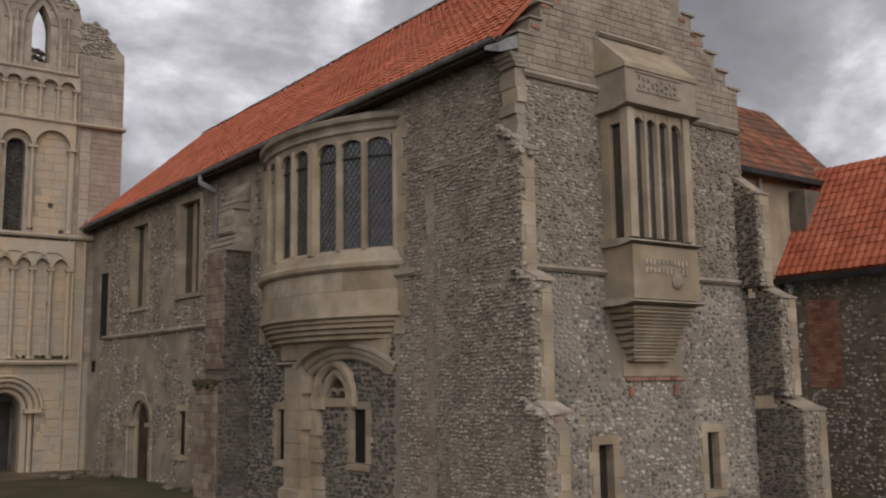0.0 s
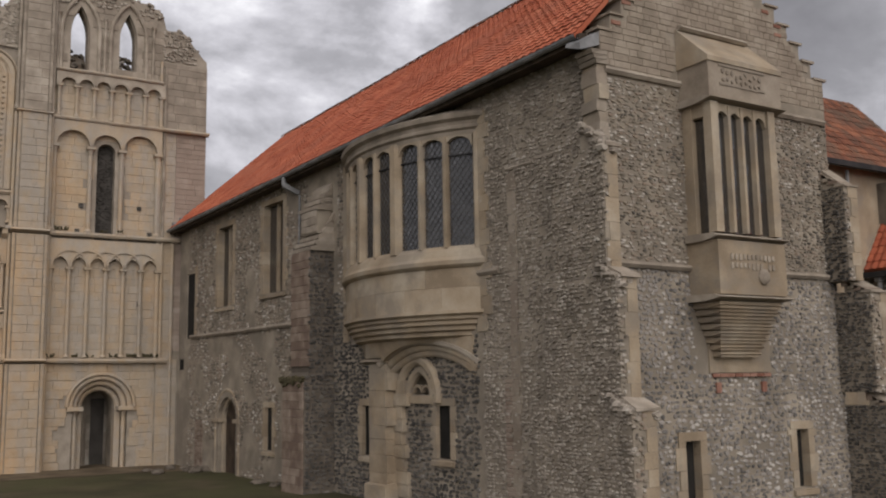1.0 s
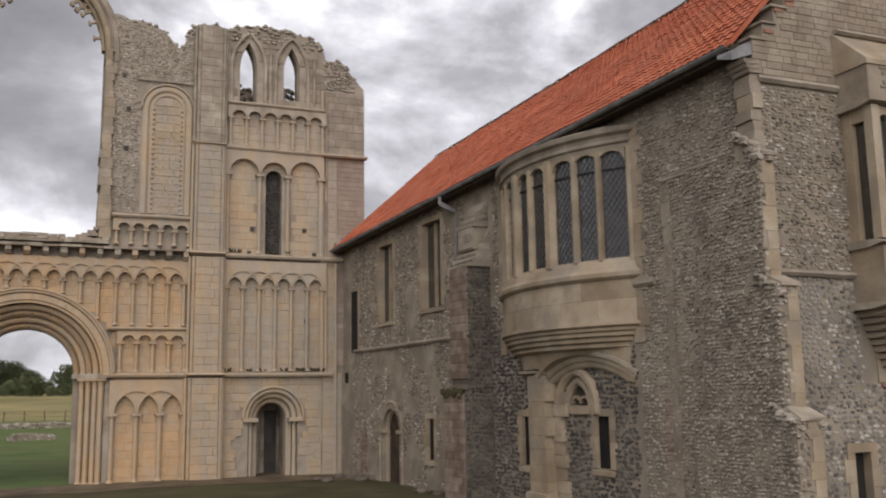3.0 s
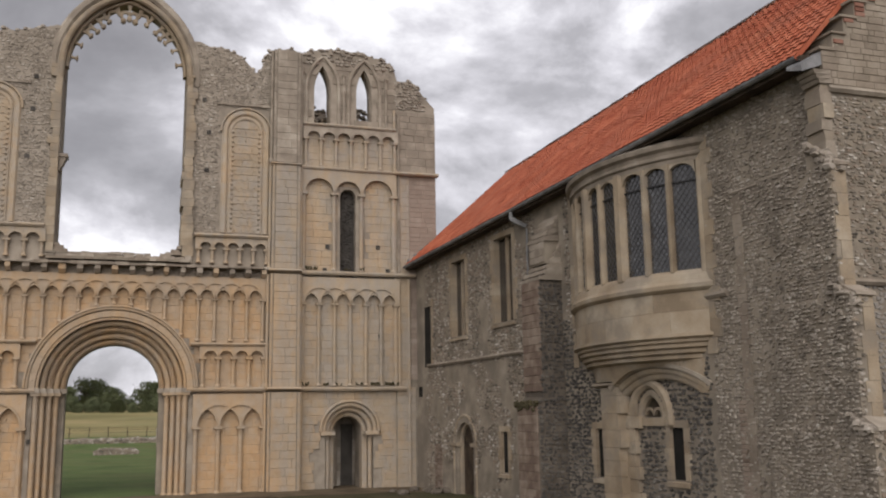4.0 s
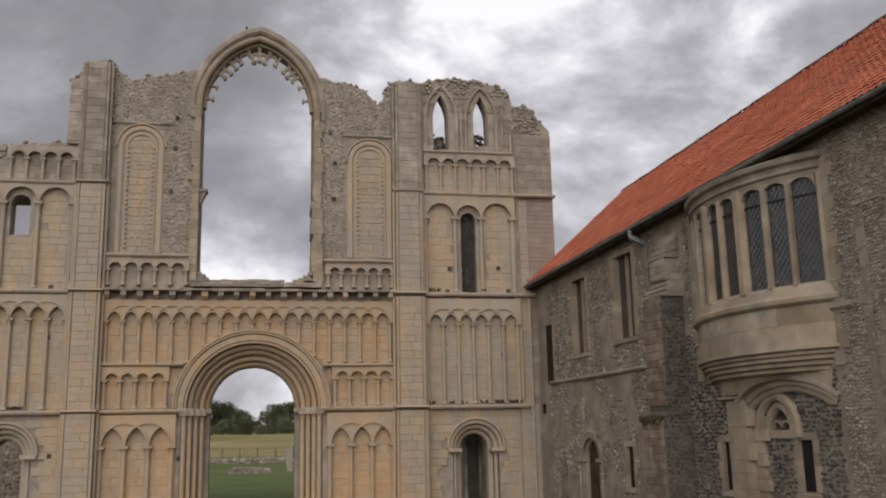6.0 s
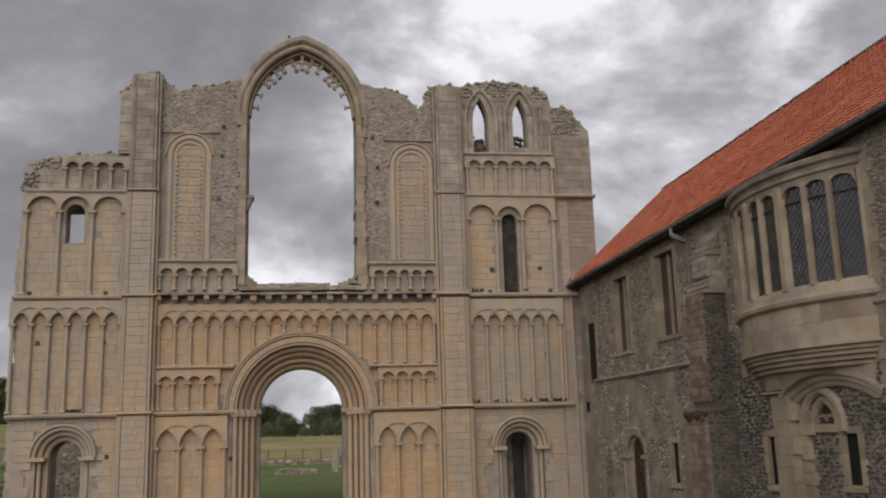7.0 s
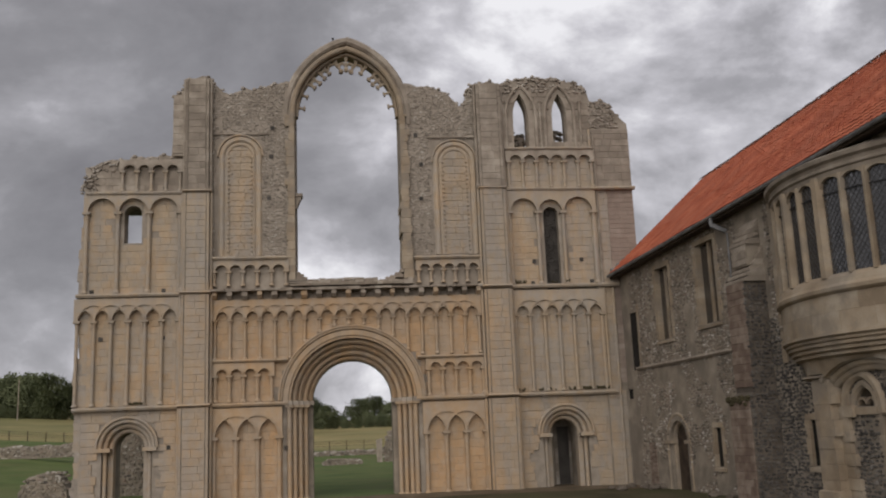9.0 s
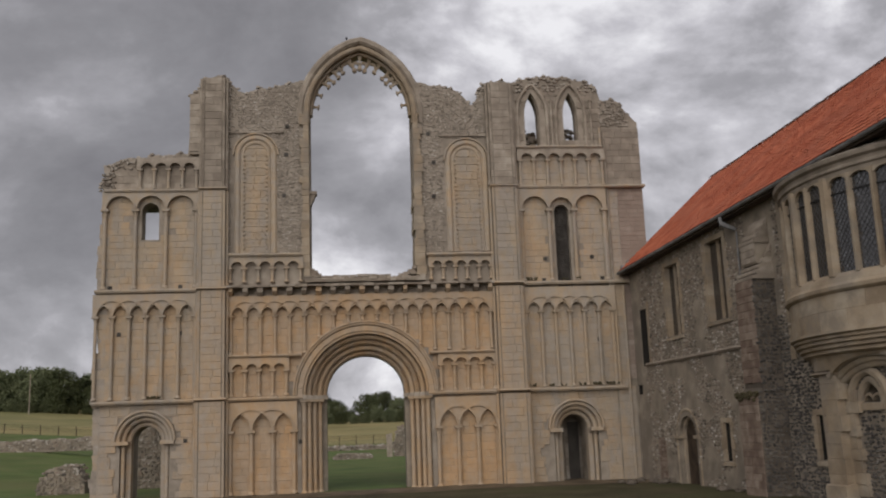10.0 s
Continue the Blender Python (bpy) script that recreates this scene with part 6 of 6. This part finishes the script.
# gutter and fascia
g = new("gutter")
g.parent = house
g.matrix_basis = MW
s = Soup()
k = 6
for u in (-0.9, 21.1):
    s.v += [(u, -0.47 + 0.085 * math.cos(math.pi + math.pi * i / k), eave_z(u) - 0.03 + 0.085 * math.sin(math.pi + math.pi * i / k)) for i in range(k + 1)]
s.f += [(i, i + 1, k + 2 + i, k + 1 + i) for i in range(k)]
part("trough", s, M_lead, g, "grey metal half-round gutter")
s = Soup()
s.hexa([(-0.9, -0.4, eave_z(-0.9) - 0.18), (21.1, -0.4, eave_z(21.1) - 0.18), (21.1, 0.3, eave_z(21.1) - 0.1), (-0.9, 0.3, eave_z(-0.9) - 0.1), (-0.9, -0.4, eave_z(-0.9) + 0.01), (21.1, -0.4, eave_z(21.1) + 0.01), (21.1, 0.3, eave_z(21.1) + 0.1), (-0.9, 0.3, eave_z(-0.9) + 0.1)])
part("fascia_board", s, M_wood, g)
s = Soup()
s.lathe([(0.06, eave_z(9) - 0.35), (0.06, eave_z(9) - 0.02)], 8.8, -0.47, 8)
s.hexa([(8.74, -0.5, eave_z(9) - 0.4), (8.86, -0.5, eave_z(9) - 0.4), (8.96, -0.06, eave_z(9) - 0.6), (8.84, -0.06, eave_z(9) - 0.6), (8.74, -0.42, eave_z(9) - 0.28), (8.86, -0.42, eave_z(9) - 0.28), (8.96, 0.0, eave_z(9) - 0.5), (8.84, 0.0, eave_z(9) - 0.5)])
s.lathe([(0.032, 0.2), (0.032, 8.4)], 9.0, -0.05, 8)
part("downpipe", s, M_lead, g, "grey rainwater pipe")
s = Soup()
s.hexa([(20.9, -0.58, 9.12), (21.22, -0.5, 9.02), (21.25, 0.05, 9.22), (20.9, 0.05, 9.3), (20.9, -0.56, 9.2), (21.22, -0.52, 9.16), (21.25, 0.05, 9.5), (20.9, 0.1, 9.56)])
part("lead_end_flashing", s, M_lead, g)


# ---- wings beside the gable ----
wing = thing("rear_wing", "rendered wing with an old brown tiled roof", "house")
s = Soup()
s.box(18.7, 25.7, -20.0, -19.5, -0.4, 8.4)
s.box(25.2, 25.7, -19.5, -15.0, -0.4, 8.4)
part("wall", s, M_pale, wing, "cream lime-washed stone wall")
rw = new("roof")
rw.parent = wing
tiled(rw, (18.4, -20.3, 8.35), (7.5, 0, 0), (0, 2.5, 2.75), 30, 12, M_oldtile)
s = Soup()
s.hexa([(18.4, -17.8, 11.05), (25.9, -17.8, 11.05), (25.9, -17.7, 11.05), (18.4, -17.7, 11.05), (18.4, -17.8, 11.15), (25.9, -17.8, 11.15), (25.9, -15.2, 8.4), (18.4, -15.2, 8.4)])
part("far_slope", s, M_oldtile, rw)
s = Soup()
s.box(18.4, 25.9, -20.48, -20.34, 8.2, 8.34)
part("gutter", s, M_dark, wing)
s = Soup()
s.lathe([(0.05, 6.0), (0.05, 8.2)], 22.0, -20.12, 8)
part("downpipe", s, M_lead, wing)

range_ = thing("side_range", "low flint range with a bright pantiled roof and bricked-up window", "house")
MS = Matrix(((0, 1, 0, 22.8), (-1, 0, 0, -20.0), (0, 0, 1, 0), (0, 0, 0, 1)))
s = Soup()
s.box(0.0, 14.0, 0.0, 0.6, -0.4, 5.6)
s.box(0.0, 0.5, 0.6, 4.5, -0.4, 8.0)
part("wall", s, M_dmortar, range_, m=MS)
k = Soup()
PATCH = (1.15, 0.5, 2.7, 4.95, "flat", None)
stones(k, 0.1, 6.0, 0.0, 5.45, 0.0, 0.6, 0.06, lambda x, z: not inside(x, z, [PATCH], 0.05), 0.03)
part("flint_facing", k, M_flint, range_, m=MS, kind="stuff")
bp = new("bricked_window")
bp.parent = range_
bp.matrix_basis = MS
proto = Soup().block(0, 0.215, -0.02, 0, 0.065, 0.005).mesh("brick", M_brick)
for row in range(29):
    for c in range(4):
        o = new("brick", proto)
        o.parent = bp
        o.matrix_basis = Matrix.Translation((0.68 + 0.225 * c + (0.06 if row % 2 else 0), 0, 2.72 + 0.077 * row))
for u0 in (2.9,):
    s = Soup()
    for row in range(12):
        for c in range(3):
            s.block(u0 + 0.225 * c, u0 + 0.225 * c + 0.215, -0.02, 4.3 + 0.077 * row, 4.365 + 0.077 * row, 0.005)
    part("brick_infill", s, M_brick, range_, m=MS)
rr = new("roof")
rr.parent = range_
tiled(rr, MS @ Vector((0, -0.25, 5.62)), (0, -12.0, 0), (2.2, 0, 3.1), 60, 15, M_tile)
s = Soup()
s.box(24.6, 29.5, -32, -19.9, 8.2, 8.3)
s.hexa([(24.8, -32, 8.6), (24.9, -32, 8.7), (24.9, -19.95, 8.7), (24.8, -19.95, 8.6), (28, -32, 5.5), (28, -32, 5.6), (28, -19.95, 5.6), (28, -19.95, 5.5)])
part("far_slope", s, M_oldtile, rr)
s = Soup()
s.box(-0.05, 14, -0.36, -0.24, 5.42, 5.56)
part("gutter", s, M_dark, range_, m=MS)
s = Soup()
s.lathe([(0.07, 0.0), (0.07, 5.3), (0.12, 5.32), (0.14, 5.5)], 0.35, -0.12, 10)
part("downpipe", s, M_lead, range_, m=MS)
s = Soup()
s.hexa([(-0.15, -0.3, 5.55), (0.02, -0.3, 5.55), (0.02, 2.1, 8.65), (-0.15, 2.1, 8.65), (-0.15, -0.3, 5.75), (0.02, -0.3, 5.75), (0.02, 2.1, 8.85), (-0.15, 2.1, 8.85)])
part("verge_coping", s, M_pale, range_, m=MS)


# ---- behind and beside: ruins, fence, trees ----
def rock_wall(name, label, x0, x1, y, h, d=0.8, ragged=0.3, seed=1, size=0.14, at=None):
    r = random.Random(seed)
    t = thing(name, label, "ruin")
    z0 = ground_height((x0 + x1) / 2, y) - 0.1
    xs = list(np.linspace(x0, x1, max(4, int((x1 - x0) / 0.35))))
    top = lambda x: z0 + 0.1 + h * (1 + ragged * noise.noise((x * 0.9, seed * 3.1, 0))) * min(1.0, 0.45 + 1.6 * min(x - x0, x1 - x) / max(0.8, (x1 - x0) * 0.35))
    s = Soup().strips(xs, y, y + d, lambda x: [(z0, top(x))])
    part("core", s, M_mortar, t)
    k = Soup()
    stones(k, x0, x1, z0, z0 + h * 1.5, y, 0.95, size, lambda x, z: z < top(x), size * 0.6, r)
    for x in np.arange(x0, x1, size * 1.3):
        for q in range(3):
            yy = y + d * (q + 0.5) / 3
            b = len(k.v)
            k.lathe([(0.001, 0), (size, 0.1 * size), (size * 0.8, size * 0.9), (0.001, size * 1.2)], 0, 0, 5)
            kk = r.uniform(0.7, 1.3)
            k.v[b:] = [(x + px * kk, yy + py * kk, top(x) - size * 0.4 + pz * kk) for px, py, pz in k.v[b:]]
    part("stone_facing", k, M_flint, t, kind="stuff")
    return t


rock_wall("ruined_wall_stub", "low broken flint wall stub on the grass", -15.6, -13.5, 6.5, 1.15, 1.2, 0.3, 3, 0.085)
rock_wall("ruined_wall_stub", "tall ragged flint wall fragment behind the doorway", -12.4, -10.1, 9.0, 3.3, 1.0, 0.25, 4, 0.09)
rock_wall("ruined_pier", "rubble pier core behind the doorway", -12.6, -11.0, 14.0, 2.6, 1.0, 0.2, 5)
rock_wall("foundation_wall", "low flint foundation wall lying in the grass", -2.9, 0.5, 45.0, 0.42, 0.8, 0.25, 6, 0.1)
rock_wall("foundation_wall", "long low flint boundary wall", -40.0, -19.0, 40.0, 0.8, 0.8, 0.25, 7, 0.11)
rock_wall("boundary_wall", "low pale flint boundary wall at the edge of the pasture", -45.0, 40.0, 72.0, 0.4, 0.6, 0.25, 8, 0.2)
rock_wall("ruined_pier", "weathered stone pier stump", 2.7, 4.0, 52.0, 2.6, 1.0, 0.3, 9)
st = thing("headstone", "upright grey stone slab standing in the grass", "stone")
s = Soup()
s.hexa([(1.95, 50.0, 0.0), (2.45, 50.0, 0.0), (2.45, 50.25, 0.0), (1.95, 50.25, 0.0), (1.9, 50.0, 2.1), (2.43, 50.0, 2.25), (2.43, 50.2, 2.25), (1.9, 50.2, 2.1)])
part("slab", s, M_grey, st)


def fallen_stone(x, y, k, seed):
    t = Soup()
    r = random.Random(seed)
    t.lathe([(0.001, -0.06), (0.16, -0.04), (0.19, 0.05), (0.14, 0.13), (0.001, 0.16)], 0, 0, 7)
    t.v = [(px * k * r.uniform(0.8, 1.2) * 1.3, py * k * r.uniform(0.8, 1.2), pz * k * r.uniform(0.8, 1.1)) for px, py, pz in t.v]
    o = new("fallen_stone", t.mesh("fallen_stone", M_dmortar))
    o.matrix_basis = pose(x, y, ground_height(x, y), 0, 0, r.uniform(0, 360))
    tagged(o, "grey fallen building stone lying on worn earth", "stone", "stones by the wall")


for n in range(14):
    fallen_stone(9.0 + rng.uniform(-0.6, 1.9), -1.1 - rng.uniform(0, 2.2), rng.uniform(0.5, 1.2), n)
for n in range(5):
    fallen_stone(rng.uniform(10.6, 11.0), -7.2 - rng.uniform(0, 3), rng.uniform(0.5, 1.0), 40 + n)


def fence(y, x0, x1, step):
    f = thing("field_fence", "thin wire fence with dark wooden posts along the pasture", "fence")
    p = Soup()
    p.hexa([(-0.05, -0.05, -0.3), (0.05, -0.05, -0.3), (0.05, 0.05, -0.3), (-0.05, 0.05, -0.3), (-0.045, -0.045, 1.15), (0.045, -0.045, 1.2), (0.045, 0.045, 1.15), (-0.045, 0.045, 1.2)])
    me = p.mesh("post", M_wood)
    x = x0
    w = Soup()
    prev = None
    while x < x1:
        o = new("post", me)
        o.parent = f
        z = ground_height(x, y)
        o.matrix_basis = pose(x, y, z, 0, rng.uniform(-3, 3), 0)
        if prev:
            for h in (0.5, 0.8, 1.08):
                w.hexa([(prev[0], y, prev[1] + h), (x, y, z + h), (x, y + 0.015, z + h), (prev[0], y + 0.015, prev[1] + h), (prev[0], y, prev[1] + h + 0.02), (x, y, z + h + 0.02), (x, y + 0.015, z + h + 0.02), (prev[0], y + 0.015, prev[1] + h + 0.02)])
        prev = (x, z)
        x += step
    part("wire", w, M_dark, f)


fence(86.0, -60.0, 30.0, 2.2)
pl = thing("utility_pole", "pale slender pole standing before the trees", "pole")
part("shaft", Soup().lathe([(0.14, ground_height(-72, 180) - 0.3), (0.09, ground_height(-72, 180) + 9.0)], -72, 180, 8), M_grey, pl)


def tree_mesh(seed, h, spread):
    r = random.Random(seed)
    t = Soup()
    t.lathe([(h * 0.035, -0.3), (h * 0.025, h * 0.2), (h * 0.015, h * 0.55), (0.02, h * 0.8)], 0, 0, 8)
    for i in range(7):
        a, z = r.uniform(0, 6.28), h * r.uniform(0.2, 0.6)
        l = spread * r.uniform(0.5, 0.9)
        x, y = math.cos(a), math.sin(a)
        w = h * 0.01
        t.hexa([(-y * w, x * w, z - w), (y * w, -x * w, z - w), (y * w, -x * w, z + w), (-y * w, x * w, z + w), (x * l - y * 0.02, y * l + x * 0.02, z + l * 0.7), (x * l + y * 0.02, y * l - x * 0.02, z + l * 0.7), (x * l + y * 0.02, y * l, z + l * 0.7 + 0.04), (x * l - y * 0.02, y * l, z + l * 0.7 + 0.04)])
    c = Soup()
    clumps = []
    for i in range(95):
        a, q = r.uniform(0, 6.28), math.sqrt(r.random())
        z = r.uniform(0.03, 0.95)
        prof = min(1.0, 0.75 + z) * math.sqrt(max(0.02, 1 - z ** 2.2))
        clumps.append((q * spread * prof * math.cos(a), q * spread * prof * math.sin(a), z * h, spread * r.uniform(0.16, 0.32)))
    for x, y, z, s in clumps:
        for k in range(62):
            v = Vector((r.gauss(0, 1), r.gauss(0, 1), r.gauss(0, 0.8))).normalized() * s * r.uniform(0.6, 1.1)
            p = Vector((x, y, z)) + v
            d1 = Vector((r.gauss(0, 1), r.gauss(0, 1), r.gauss(0, 1))).normalized()
            d2 = d1.orthogonal().normalized()
            e = h * r.uniform(0.016, 0.034)
            b = len(c.v)
            c.v += [tuple(p + d1 * e), tuple(p + d2 * e * 0.7), tuple(p - d1 * e), tuple(p - d2 * e * 0.7)]
            c.f.append((b, b + 1, b + 2, b + 3))
    me = bpy.data.meshes.new("crown")
    me.from_pydata(c.v, [], c.f)
    me.materials.append(M_leaf)
    return t.mesh("trunk", M_bark), me


TREES = [tree_mesh(k, 9.0, 5.0) for k in (11, 12, 13)]


def tree(x, y, h, kind):
    t = thing("tree", "broad dark green tree at the pasture's far edge", "tree", group="tree line", at=pose(x, y, ground_height(x, y), 0, 0, rng.uniform(0, 360)))
    t.scale = (h / 9 * rng.uniform(1.0, 1.35), h / 9 * rng.uniform(1.0, 1.3), h / 9)
    for nm, me in zip(("trunk", "crown"), TREES[kind]):
        o = new(nm, me)
        o.parent = t


x = -150.0
while x < 60:
    if x < -62:
        h = rng.uniform(8.5, 12.5)
    elif x < -20:
        h = rng.uniform(5, 8)
    elif -3 < x < 3:
        h = rng.uniform(2.6, 3.4)
    else:
        h = rng.uniform(5.5, 8.0)
    tree(x, 205 + rng.uniform(-8, 20), h, rng.randrange(3))
    x += rng.uniform(2.6, 4.6)
x = -150.0
while x < 60:
    tree(x, 198 + rng.uniform(-3, 3), rng.uniform(2.2, 3.6), rng.randrange(3))
    x += rng.uniform(2.4, 3.6)


# ---- single blocks of the front, and single flints of the gable ----
unit = Soup().block(0, 1, 0, 0, 1, 0.03).mesh("block", M_lime)
for x0, x1, y in ((-11.36, -7.6, 0.155), (5.86, 9.7, 0.155)):
    z = 0.1
    while z < 3.6:
        h, x = rng.uniform(0.26, 0.34), x0
        while x < x1 - 0.1:
            w = min(rng.uniform(0.35, 0.85), x1 - x)
            if not any(inside(a, b, [L_DOOR_W, R_DOOR_W], 0.03) for a in (x, x + w / 2, x + w) for b in (z, z + h)):
                o = new("block", unit)
                o.parent = front
                o.matrix_basis = Matrix.Translation((x + 0.006, y - rng.uniform(0, 0.012), z + 0.006)) @ Matrix.Diagonal((w - 0.012, 0.6, h - 0.012, 1))
            x += w
        z += h
shapes = [Soup().stone(0, 0, 0, 0.06, 0.046, 0.024, k).mesh("flint", M_gflint) for k in (5, 6, 6, 7, 7, 8)]
z = 3.24
while z < 4.96:
    x = 12.18 + rng.uniform(0, 0.05)
    while x < 13.28:
        k = rng.uniform(0.75, 1.3)
        o = new("flint", rng.choice(shapes))
        o.parent = house
        o.matrix_basis = pose(x + rng.uniform(-0.02, 0.02), -22.0, z + rng.uniform(-0.025, 0.025), 0, rng.uniform(-35, 35), 0) @ Matrix.Diagonal((k, 1, rng.uniform(0.7, 1.25), 1))
        x += 0.06 * 2 * k
    z += 0.09
